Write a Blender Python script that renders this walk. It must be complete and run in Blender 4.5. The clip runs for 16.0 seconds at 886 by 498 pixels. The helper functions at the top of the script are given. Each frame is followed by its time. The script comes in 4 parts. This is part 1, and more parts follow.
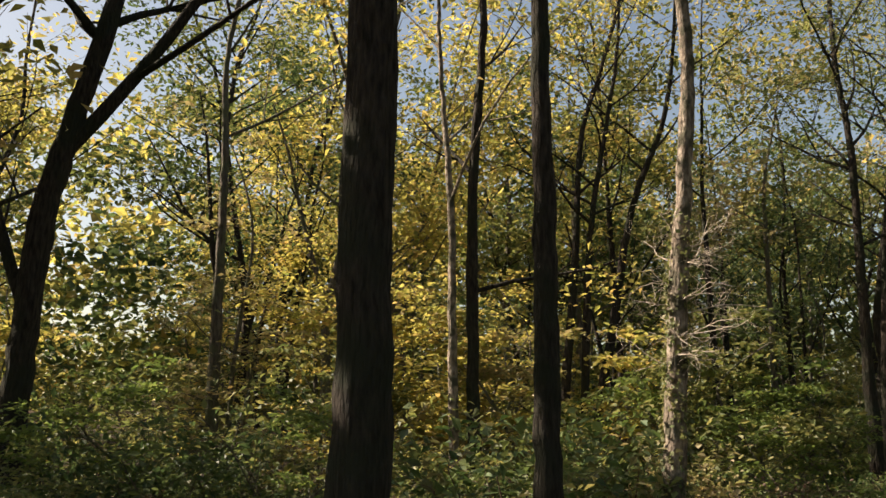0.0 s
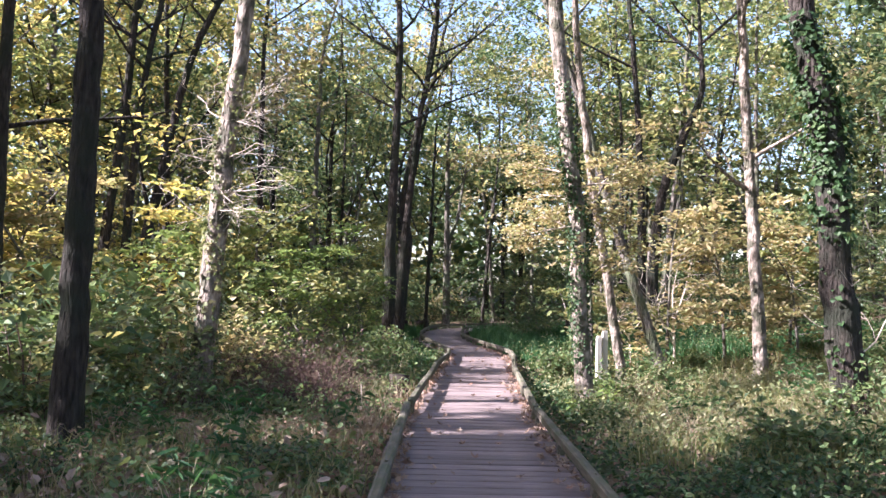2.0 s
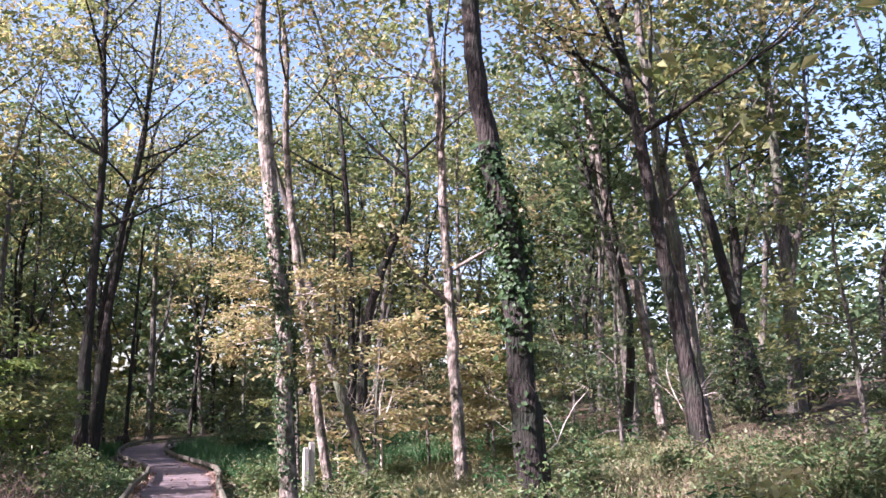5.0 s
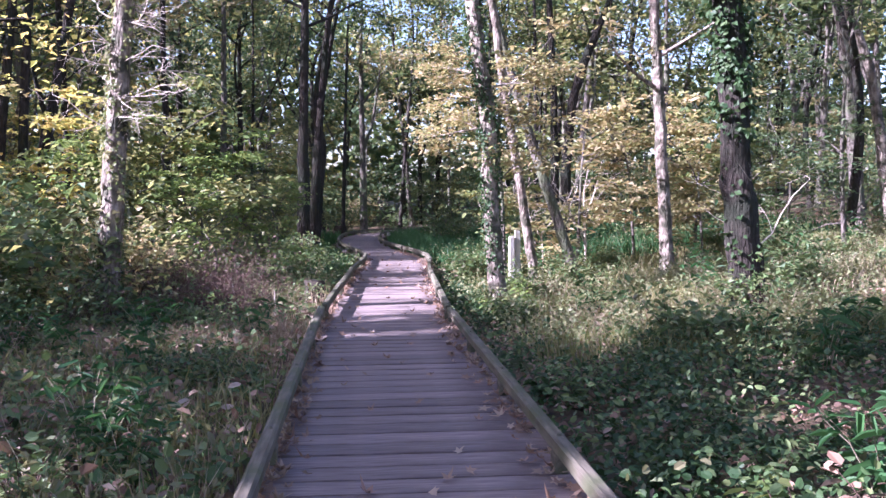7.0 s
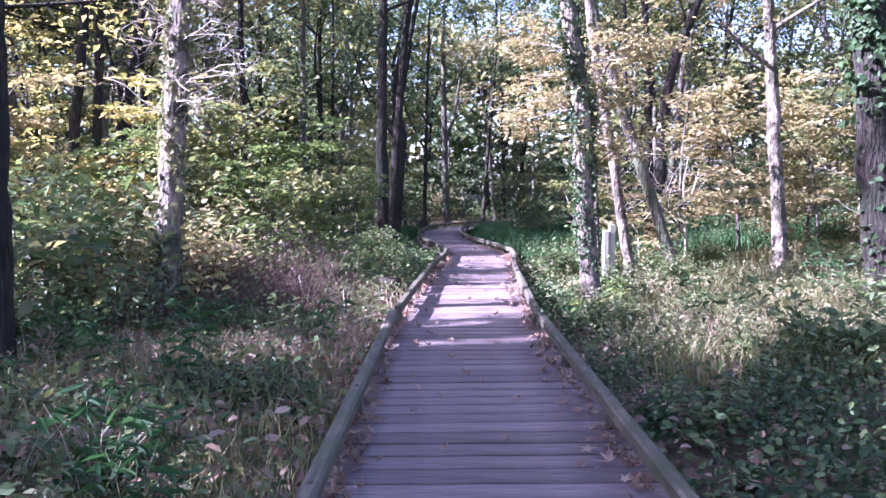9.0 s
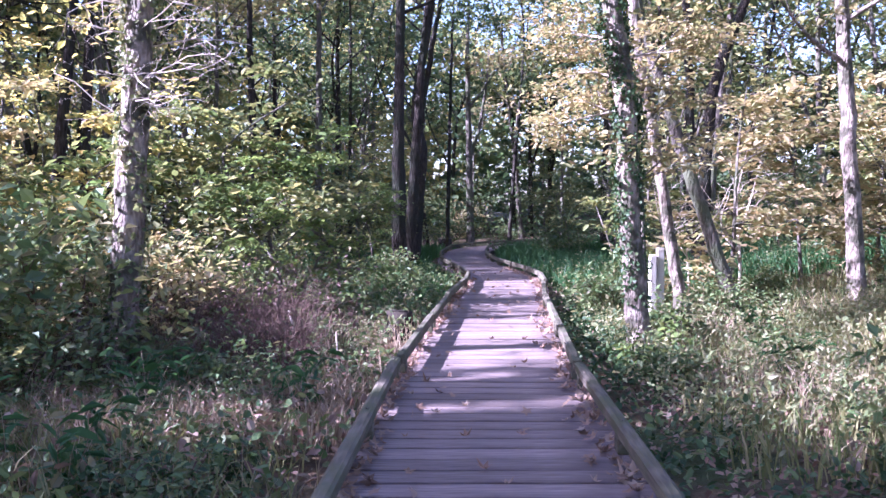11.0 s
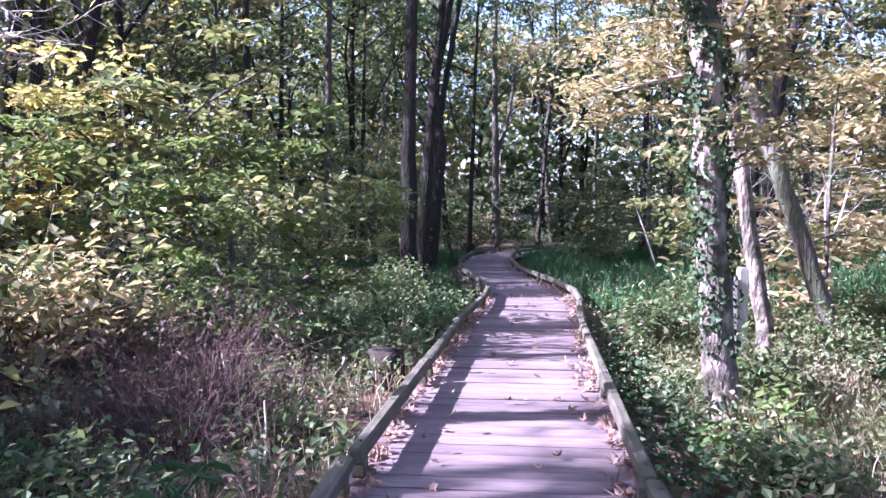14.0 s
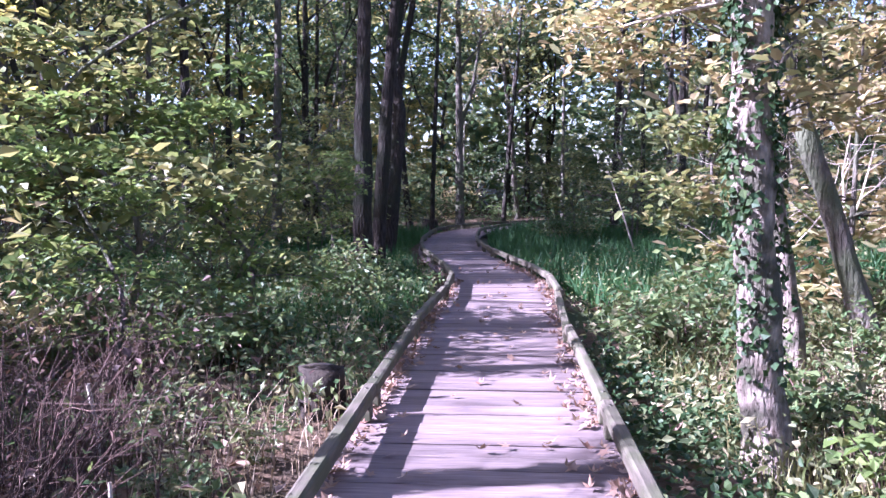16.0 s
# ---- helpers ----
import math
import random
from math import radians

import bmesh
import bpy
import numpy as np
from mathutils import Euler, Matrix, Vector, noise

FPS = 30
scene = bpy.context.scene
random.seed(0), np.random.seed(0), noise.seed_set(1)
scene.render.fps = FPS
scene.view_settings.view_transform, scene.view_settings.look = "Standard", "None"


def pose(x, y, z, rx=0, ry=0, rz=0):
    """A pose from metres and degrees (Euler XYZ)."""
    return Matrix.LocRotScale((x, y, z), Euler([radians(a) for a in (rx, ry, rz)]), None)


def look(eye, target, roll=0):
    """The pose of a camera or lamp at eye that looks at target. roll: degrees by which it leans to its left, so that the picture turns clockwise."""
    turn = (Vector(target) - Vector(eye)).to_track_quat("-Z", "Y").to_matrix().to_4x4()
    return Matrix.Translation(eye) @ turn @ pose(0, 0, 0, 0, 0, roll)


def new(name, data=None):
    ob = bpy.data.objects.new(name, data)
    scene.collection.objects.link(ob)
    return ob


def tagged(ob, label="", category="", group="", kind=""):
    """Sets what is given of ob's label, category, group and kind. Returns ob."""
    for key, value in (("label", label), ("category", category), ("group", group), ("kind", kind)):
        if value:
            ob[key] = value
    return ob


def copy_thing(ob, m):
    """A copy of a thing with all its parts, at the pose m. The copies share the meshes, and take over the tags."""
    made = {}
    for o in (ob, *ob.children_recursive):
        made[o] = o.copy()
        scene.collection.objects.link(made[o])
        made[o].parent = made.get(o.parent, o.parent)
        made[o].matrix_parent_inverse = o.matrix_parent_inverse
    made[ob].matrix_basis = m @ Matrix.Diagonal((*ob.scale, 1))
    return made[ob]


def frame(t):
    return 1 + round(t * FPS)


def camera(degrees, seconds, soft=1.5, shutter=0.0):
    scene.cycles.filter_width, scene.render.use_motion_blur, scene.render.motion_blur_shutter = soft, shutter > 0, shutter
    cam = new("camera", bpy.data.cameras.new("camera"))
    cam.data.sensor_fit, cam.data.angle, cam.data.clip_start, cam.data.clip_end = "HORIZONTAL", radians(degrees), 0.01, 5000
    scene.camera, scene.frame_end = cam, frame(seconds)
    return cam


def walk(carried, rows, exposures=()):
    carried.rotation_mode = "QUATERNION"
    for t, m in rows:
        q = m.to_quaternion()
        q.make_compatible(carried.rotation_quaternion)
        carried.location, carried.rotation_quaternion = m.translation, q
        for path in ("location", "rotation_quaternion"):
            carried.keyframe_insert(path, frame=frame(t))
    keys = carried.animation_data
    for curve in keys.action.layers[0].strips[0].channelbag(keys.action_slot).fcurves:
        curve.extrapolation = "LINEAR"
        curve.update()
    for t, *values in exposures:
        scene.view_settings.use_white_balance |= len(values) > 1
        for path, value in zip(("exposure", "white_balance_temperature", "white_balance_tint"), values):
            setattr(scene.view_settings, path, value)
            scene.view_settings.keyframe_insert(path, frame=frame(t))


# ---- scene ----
cam = camera(53.4, 16.0)
METRES, EYE, TILT, LEAN, TURN = 8.8, 1.5, 12.0, 0.0, 30.3
ROWS = [
    (0.0, 0.0, 0.0, 0.0, 0.0, 0.0, -0.0),
    (0.5, 0.0003, -0.0093, 0.0002, -6.94, -2.78, -1.9),
    (1.0, -0.0001, -0.0184, 0.0002, -14.08, -5.22, -3.79),
    (1.5, 0.0032, -0.0223, -0.0005, -21.43, -6.83, -5.62),
    (2.0, 0.0057, -0.028, -0.0008, -27.97, -7.4, -7.12),
    (2.5, 0.0094, -0.0353, 0.0003, -34.13, -6.41, -8.06),
    (3.0, 0.01, -0.0428, 0.0037, -39.82, -3.74, -8.72),
    (3.2, 0.0102, -0.0446, 0.0052, -41.9, -2.4, -8.85),
    (4.25, 0.0104, -0.0460, 0.0095, -47.3, 2.7, -8.7),
    (5.3, 0.0105, -0.0458, 0.0105, -44.9, 0.75, -8.15),
    (5.5, 0.0106, -0.0449, 0.0094, -43.43, -0.98, -8.05),
    (6.0, 0.0124, -0.041, 0.0047, -39.84, -5.9, -7.81),
    (6.5, 0.0122, -0.039, 0.002, -36.31, -10.11, -7.13),
    (7.0, 0.0171, -0.0329, -0.002, -33.41, -12.94, -6.59),
    (7.5, 0.0274, -0.021, -0.0098, -30.9, -14.67, -6.04),
    (8.0, 0.044, 0.008, -0.0171, -29.14, -14.91, -5.55),
    (8.5, 0.0662, 0.0416, -0.0231, -28.55, -14.4, -5.41),
    (9.0, 0.0908, 0.0831, -0.0315, -28.11, -13.9, -5.4),
    (11.5, 0.2397, 0.3173, -0.0773, -25.73, -12.91, -5.1),
    (12.0, 0.2723, 0.3655, -0.0867, -24.99, -12.89, -5.34),
    (12.5, 0.3031, 0.4119, -0.0956, -24.68, -12.62, -5.6),
    (13.0, 0.3349, 0.4573, -0.1028, -24.14, -12.5, -5.29),
    (13.5, 0.359, 0.5053, -0.1134, -24.12, -12.64, -5.15),
    (14.0, 0.3865, 0.5566, -0.1257, -24.46, -13.01, -5.28),
    (14.5, 0.4093, 0.6056, -0.1358, -25.03, -13.49, -5.14),
    (15.0, 0.4374, 0.6555, -0.1454, -25.54, -13.88, -5.35),
    (15.5, 0.4615, 0.7013, -0.1538, -26.25, -14.06, -5.66),
    (16.0, 0.486, 0.7427, -0.1616, -26.82, -14.46, -5.67),
]

# stops, kelvin, tint of the film camera's own exposure on the way
EXPOSURES = [
    (0.0, 1.2, 7800, 14),
    (1.0, 1.95, 7000, 18),
    (2.0, 2.62, 5700, 27),
    (5.5, 2.28, 5600, 38),
    (7.5, 2.82, 5080, 45),
    (8.5, 3.04, 5000, 52),
    (9.2, 2.95, 4920, 49),
    (12.5, 2.86, 4980, 48),
    (16.0, 2.73, 4970, 46),
]
walk(cam, [(t, pose(0, 0, EYE, TILT, LEAN, TURN) @ pose(METRES * x, METRES * y, METRES * z, 90 + pitch, roll, yaw)) for t, x, y, z, yaw, pitch, roll in ROWS], EXPOSURES)

# ---- light ----
SUN_EL, SUN_AZ = 33.0, -103.0  # azimuth from +y towards +x
world = bpy.data.worlds.new("sky")
scene.world = world
world.use_nodes = True
wn = world.node_tree
wn.nodes.clear()
sky = wn.nodes.new("ShaderNodeTexSky")
sky.sky_type, sky.sun_disc = "NISHITA", False
sky.sun_elevation, sky.sun_rotation = radians(SUN_EL), radians(SUN_AZ)
sky.air_density, sky.dust_density, sky.ozone_density = 1.2, 1.8, 0.8
bg = wn.nodes.new("ShaderNodeBackground")
bg.inputs["Strength"].default_value = 0.068
wo = wn.nodes.new("ShaderNodeOutputWorld")
wn.links.new(sky.outputs[0], bg.inputs[0])
wn.links.new(bg.outputs[0], wo.inputs[0])
sun = new("sun", bpy.data.lights.new("sun", "SUN"))
sun.data.energy, sun.data.angle, sun.data.color = 5.0, radians(0.6), (1.0, 0.93, 0.82)
el, az = radians(SUN_EL), radians(SUN_AZ)
sun.matrix_world = look((0, 0, 0), (-math.sin(az) * math.cos(el), -math.cos(az) * math.cos(el), -math.sin(el)))
sun.location = (-30, 10, 40)

# ---- materials ----
def ramp(nt, stops, fac):
    r = nt.nodes.new("ShaderNodeValToRGB")
    while len(r.color_ramp.elements) < len(stops):
        r.color_ramp.elements.new(0.5)
    for e, (p, c) in zip(r.color_ramp.elements, stops):
        e.position, e.color = p, (*c, 1)
    nt.links.new(fac, r.inputs[0])
    return r.outputs[0]


def mixed(nt, fac, a, b, how="MIX"):
    m = nt.nodes.new("ShaderNodeMix")
    m.data_type, m.blend_type = "RGBA", how
    for sock, v in ((m.inputs[0], fac), (m.inputs[6], a), (m.inputs[7], b)):
        if isinstance(v, (int, float)):
            sock.default_value = v
        elif isinstance(v, tuple):
            sock.default_value = (*v, 1)
        else:
            nt.links.new(v, sock)
    return m.outputs[2]


def noise_of(nt, scale, detail=6, stretch=(1, 1, 1), kind="Object"):
    tc, mp, n = (nt.nodes.new("ShaderNode" + k) for k in ("TexCoord", "Mapping", "TexNoise"))
    mp.inputs["Scale"].default_value = stretch
    n.inputs["Scale"].default_value, n.inputs["Detail"].default_value = scale, detail
    nt.links.new(tc.outputs[kind], mp.inputs[0])
    nt.links.new(mp.outputs[0], n.inputs[0])
    return n.outputs[0]


def fresh(name):
    m = bpy.data.materials.new(name)
    m.use_nodes = True
    nt = m.node_tree
    return m, nt, nt.nodes["Principled BSDF"]


def rough_mat(name, dark, light, scale=8, stretch=(1, 1, 1), rough=0.85, bump=0.3, bump_scale=30, island=0.0, objvar=0.0, patch=None, dist=0.02):
    m, nt, p = fresh(name)
    col = ramp(nt, [(0.3, dark), (0.7, light)], noise_of(nt, scale, 8, stretch))
    if patch:
        col = mixed(nt, ramp(nt, [(0.46, (0, 0, 0)), (0.6, (1, 1, 1))], noise_of(nt, patch[1], 6)), col, patch[0])
    for amount, node, sock in ((island, "ShaderNodeNewGeometry", "Random Per Island"), (objvar, "ShaderNodeObjectInfo", "Random")):
        if amount:
            g = nt.nodes.new(node)
            v = ramp(nt, [(0, (1 - amount,) * 3), (1, (1 + amount,) * 3)], g.outputs[sock])
            col = mixed(nt, 1.0, col, v, "MULTIPLY")
    nt.links.new(col, p.inputs["Base Color"])
    p.inputs["Roughness"].default_value = rough
    p.inputs["Specular IOR Level"].default_value = 0.25
    b = nt.nodes.new("ShaderNodeBump")
    b.inputs["Strength"].default_value, b.inputs["Distance"].default_value = bump, dist
    nt.links.new(noise_of(nt, bump_scale, 8, stretch), b.inputs["Height"])
    nt.links.new(b.outputs[0], p.inputs["Normal"])
    return m


def leaf_mat(name, stops, through_light=0.45, rough=0.5):
    """Thin leaves: each has its own tint and lets part of the light through."""
    m, nt, p = fresh(name)
    g = nt.nodes.new("ShaderNodeNewGeometry")
    n = len(stops)
    col = ramp(nt, [(i / max(1, n - 1), c) for i, c in enumerate(stops)], g.outputs["Random Per Island"])
    col = mixed(nt, 0.35, col, ramp(nt, [(0.3, (0.4, 0.4, 0.4)), (0.7, (1, 1, 1))], noise_of(nt, 2.0, 3)), "MULTIPLY")
    nt.links.new(col, p.inputs["Base Color"])
    p.inputs["Roughness"].default_value = rough
    p.inputs["Specular IOR Level"].default_value = 0.3
    t = nt.nodes.new("ShaderNodeBsdfTranslucent")
    nt.links.new(mixed(nt, 1.0, col, (1.15, 1.1, 0.85), "MULTIPLY"), t.inputs[0])
    mx = nt.nodes.new("ShaderNodeMixShader")
    mx.inputs[0].default_value = through_light
    nt.links.new(p.outputs[0], mx.inputs[1])
    nt.links.new(t.outputs[0], mx.inputs[2])
    nt.links.new(mx.outputs[0], nt.nodes["Material Output"].inputs[0])
    return m


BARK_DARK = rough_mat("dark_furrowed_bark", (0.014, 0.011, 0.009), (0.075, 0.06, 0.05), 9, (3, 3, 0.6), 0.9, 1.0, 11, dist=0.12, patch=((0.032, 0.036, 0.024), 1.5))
BARK_GREY = rough_mat("grey_brown_bark", (0.06, 0.05, 0.042), (0.22, 0.19, 0.16), 8, (2.5, 2.5, 0.6), 0.9, 1.0, 12, dist=0.1, patch=((0.12, 0.13, 0.08), 2.0))
BARK_PALE = rough_mat("pale_flaky_bark", (0.11, 0.08, 0.062), (0.46, 0.385, 0.32), 9, (2, 2, 0.7), 0.85, 1.0, 14, dist=0.08, patch=((0.085, 0.08, 0.055), 4.5))
TWIG_PALE = rough_mat("bleached_twigs", (0.38, 0.31, 0.25), (0.62, 0.54, 0.46), 12, rough=0.8, island=0.2)
TWIG_BROWN = rough_mat("brown_dead_stalks", (0.04, 0.025, 0.02), (0.15, 0.095, 0.075), 3, rough=0.9, island=0.4)
SOIL = rough_mat("leaf_litter_soil", (0.035, 0.026, 0.016), (0.15, 0.10, 0.06), 5, rough=0.95, bump=0.8, bump_scale=25, patch=((0.05, 0.065, 0.022), 0.6), dist=0.05)
PLANK = rough_mat("weathered_brown_planks", (0.125, 0.094, 0.09), (0.25, 0.197, 0.186), 7, (0.6, 7, 1), 0.8, 0.35, 22, objvar=0.22, dist=0.006, patch=((0.12, 0.09, 0.085), 1.4))
RAIL = rough_mat("greenish_grey_timber", (0.07, 0.06, 0.044), (0.165, 0.142, 0.108), 6, (6, 0.6, 6), 0.85, 0.4, 20, objvar=0.15, dist=0.006, patch=((0.085, 0.088, 0.05), 2.5))
POST_W = rough_mat("bleached_grey_post_wood", (0.34, 0.31, 0.27), (0.60, 0.56, 0.50), 6, (5, 5, 0.6), 0.85, 0.4, 20, dist=0.006)
SOFT_DARK = rough_mat("rotten_stump_wood", (0.015, 0.012, 0.01), (0.05, 0.04, 0.03), 8, rough=0.95, bump=0.8)

YELLOW = leaf_mat("yellow_autumn_leaves", [(0.46, 0.42, 0.13), (0.58, 0.51, 0.18), (0.30, 0.33, 0.10), (0.55, 0.40, 0.17), (0.20, 0.25, 0.08)], 0.65)
OLIVE = leaf_mat("yellow_green_leaves", [(0.15, 0.19, 0.075), (0.25, 0.28, 0.11), (0.10, 0.15, 0.06), (0.42, 0.39, 0.17), (0.18, 0.20, 0.09)], 0.5)
GREEN = leaf_mat("green_leaves", [(0.06, 0.105, 0.05), (0.09, 0.145, 0.065), (0.18, 0.23, 0.10), (0.045, 0.085, 0.045)], 0.45)
ORANGE = leaf_mat("orange_tan_leaves", [(0.38, 0.29, 0.16), (0.50, 0.42, 0.24), (0.30, 0.25, 0.13), (0.42, 0.42, 0.21), (0.24, 0.25, 0.11)], 0.45)
IVY = leaf_mat("dark_ivy_leaves", [(0.025, 0.06, 0.02), (0.05, 0.095, 0.03), (0.035, 0.075, 0.03), (0.09, 0.13, 0.05)], 0.25, 0.55)
HERB = leaf_mat("low_green_herbs", [(0.08, 0.145, 0.055), (0.14, 0.21, 0.08), (0.21, 0.255, 0.10), (0.065, 0.12, 0.05), (0.29, 0.26, 0.14)], 0.35)
GRASS = leaf_mat("pale_autumn_grass", [(0.16, 0.18, 0.06), (0.28, 0.26, 0.11), (0.12, 0.17, 0.05), (0.38, 0.32, 0.17), (0.22, 0.24, 0.10)], 0.35)
LUSH = leaf_mat("deep_green_grass", [(0.035, 0.10, 0.035), (0.06, 0.14, 0.045), (0.04, 0.11, 0.04)], 0.35)
FALLEN = leaf_mat("dry_fallen_leaves", [(0.22, 0.13, 0.09), (0.34, 0.23, 0.165), (0.15, 0.09, 0.065), (0.43, 0.33, 0.25), (0.27, 0.14, 0.10)], 0.2, 0.6)
STRAW = leaf_mat("dry_straw_stalks", [(0.30, 0.22, 0.14), (0.42, 0.33, 0.22), (0.20, 0.145, 0.10), (0.50, 0.42, 0.30)], 0.25, 0.7)
WITHERED = leaf_mat("withered_bramble_leaves", [(0.10, 0.06, 0.05), (0.17, 0.11, 0.085), (0.065, 0.045, 0.038), (0.13, 0.07, 0.06)], 0.2, 0.7)
# paler than the herbs: part of the clearing's sunlight is in this colour
WEED = leaf_mat("sunlit_weed_leaves", [(0.16, 0.20, 0.08), (0.27, 0.28, 0.13), (0.10, 0.15, 0.06), (0.38, 0.34, 0.20), (0.20, 0.24, 0.11)], 0.35)
SPRAY = leaf_mat("fresh_green_sprays", [(0.15, 0.24, 0.08), (0.24, 0.32, 0.10), (0.11, 0.18, 0.06), (0.32, 0.36, 0.13)], 0.5)
PALELEAF = leaf_mat("pale_yellow_leaves", [(0.48, 0.46, 0.20), (0.40, 0.42, 0.14), (0.55, 0.45, 0.22)], 0.4)

# ---- building blocks ----
RNG = np.random.default_rng(7)


def unit(v):
    v = np.asarray(v, float)
    return v / np.maximum(1e-9, np.linalg.norm(v, axis=-1, keepdims=True))


def mesh_tris(name, V, T, smooth=False):
    me = bpy.data.meshes.new(name)
    V, T = np.asarray(V, np.float32), np.asarray(T, np.int32)
    me.vertices.add(len(V))
    me.vertices.foreach_set("co", V.ravel())
    me.loops.add(T.size)
    me.loops.foreach_set("vertex_index", T.ravel())
    me.polygons.add(len(T))
    me.polygons.foreach_set("loop_start", np.arange(0, T.size, T.shape[1], dtype=np.int32))
    me.polygons.foreach_set("use_smooth", np.full(len(T), smooth))
    me.update(calc_edges=True)
    return me


def part(name, me, material, parent=None, label=""):
    if isinstance(me, bmesh.types.BMesh):
        b, me = me, bpy.data.meshes.new(name)
        b.to_mesh(me)
        b.free()
    if material and not me.materials:
        me.materials.append(material)
    ob = new(name, me)
    ob.parent = parent
    return tagged(ob, label)


def thing(name, x, y, z, label, category, group="", kind="", turn=0):
    ob = new(name)
    ob.empty_display_size = 0.1
    ob.matrix_basis = pose(x, y, z, 0, 0, turn)
    return tagged(ob, label, category, group, kind)


class Wood:
    """Tapered round stems, gathered into one mesh."""

    def __init__(self):
        self.V, self.F, self.n = [], [], 0

    def tube(self, pts, radii, sides=6, knots=0.0, rng=RNG):
        pts, radii = np.asarray(pts, float), np.asarray(radii, float)
        k = len(pts)
        d = unit(np.gradient(pts, axis=0))
        ref = np.array([1.0, 0, 0]) if abs(d[0][0]) < 0.8 else np.array([0, 1.0, 0])
        u = unit(np.cross(d, ref))
        w = np.cross(d, u)
        a = np.linspace(0, 2 * np.pi, sides, endpoint=False)
        r = radii[:, None] * (1 + knots * rng.normal(size=(k, sides)))
        if sides >= 12:
            up = np.linspace(0, 1, k)[:, None]
            for q in (2, 3, 5, 7):
                f, g = rng.uniform(0, 2 * np.pi, 2)
                r = r * (1 + 0.09 / q * np.sin(q * a[None] + f + 4 * np.sin(7 * q * up + g)))
        ring = pts[:, None] + r[..., None] * (np.cos(a)[None, :, None] * u[:, None] + np.sin(a)[None, :, None] * w[:, None])
        self.V.append(ring.reshape(-1, 3))
        i, j = np.meshgrid(np.arange(k - 1), np.arange(sides), indexing="ij")
        q = np.stack([i * sides + j, i * sides + (j + 1) % sides, (i + 1) * sides + (j + 1) % sides, (i + 1) * sides + j], -1).reshape(-1, 4) + self.n
        self.F.append(q)
        self.n += k * sides

    def mesh(self, name):
        return mesh_tris(name, np.concatenate(self.V), np.concatenate(self.F), True)


def bezier(ctrl, n):
    """A smooth line through the control points."""
    c = np.asarray(ctrl, float)
    s = np.linspace(0, len(c) - 1, n)
    i = np.minimum(s.astype(int), len(c) - 2)
    f = (s - i)[:, None]
    p0, p1, p2, p3 = c[np.maximum(i - 1, 0)], c[i], c[i + 1], c[np.minimum(i + 2, len(c) - 1)]
    return 0.5 * (2 * p1 + (p2 - p0) * f + (2 * p0 - 5 * p1 + 4 * p2 - p3) * f ** 2 + (3 * p1 - p0 - 3 * p2 + p3) * f ** 3)


def grow(wood, tips, start, way, length, radius, depth, rng, rise=0.25, wander=0.25, sides=5):
    """A limb that wanders, tapers, and bears smaller limbs; its ends go to tips."""
    n = max(4, int(length / 0.75))
    pts, d = [np.asarray(start, float)], unit(way)
    for _ in range(n):
        d = unit(d + rng.normal(size=3) * wander * 0.5 + np.array([0, 0, rise * 0.18]))
        pts.append(pts[-1] + d * length / n)
    rad = np.linspace(radius, max(min(0.006, radius * 0.5), radius * 0.3), n + 1)
    wood.tube(pts, rad, sides)
    if depth == 0:
        tips.extend(pts[n // 2:])
        return
    for _ in range(rng.integers(3, 6)):
        k = rng.integers(n // 3, n + 1)
        side = unit(np.cross(d, rng.normal(size=3)))
        side[2] *= 0.5
        grow(wood, tips, pts[k], unit(d * 0.6 + side), length * rng.uniform(0.4, 0.65), rad[k] * 0.65, depth - 1, rng, rise, wander, 3)
    tips.append(pts[-1])


def leaves(centres, per, spread, size, rng, tilt=0.5, flat=0.35, slim=0.55, facing=(0, 0, 1.0), rounded=False):
    """Folded leaf blades scattered round the centres: vertices and triangles."""
    c = np.repeat(np.asarray(centres, float), per, axis=0)
    n = len(c)
    off = rng.normal(size=(n, 3)) * spread * 0.55
    off[:, 2] *= flat
    c = c + off
    up = unit(np.repeat(np.atleast_2d(np.asarray(facing, float)), n // len(np.atleast_2d(facing)), axis=0) + rng.normal(size=(n, 3)) * tilt)
    d = unit(np.cross(up, rng.normal(size=(n, 3))))
    s = np.cross(up, d)
    L = (size * rng.uniform(0.6, 1.35, n))[:, None]
    W = L * slim * 0.5 * rng.uniform(0.8, 1.2, (n, 1))
    fold = up * L * rng.uniform(0.02, 0.16, (n, 1))
    drop = up * L * rng.uniform(-0.05, 0.25, (n, 1))
    if rounded:
        V = np.stack([c, c + d * L * 0.2 + s * W * 0.85 + fold, c + d * L * 0.65 + s * W * 0.9 + fold * 0.8, c + d * L - drop, c + d * L * 0.65 - s * W * 0.9 + fold * 0.8, c + d * L * 0.2 - s * W * 0.85 + fold], 1).reshape(-1, 3)
        b = np.arange(n)[:, None] * 6
        return V, np.concatenate([b + [0, 1, 2], b + [0, 2, 3], b + [0, 3, 4], b + [0, 4, 5]], 0)
    V = np.stack([c, c + d * L * 0.45 + s * W + fold, c + d * L - drop, c + d * L * 0.45 - s * W + fold], 1).reshape(-1, 3)
    b = np.arange(n)[:, None] * 4
    T = np.concatenate([b + [0, 1, 2], b + [0, 2, 3]], 0)
    return V, T


def leaf_mesh(name, *a, **k):
    V, T = leaves(*a, **k)
    return mesh_tris(name, V, T)


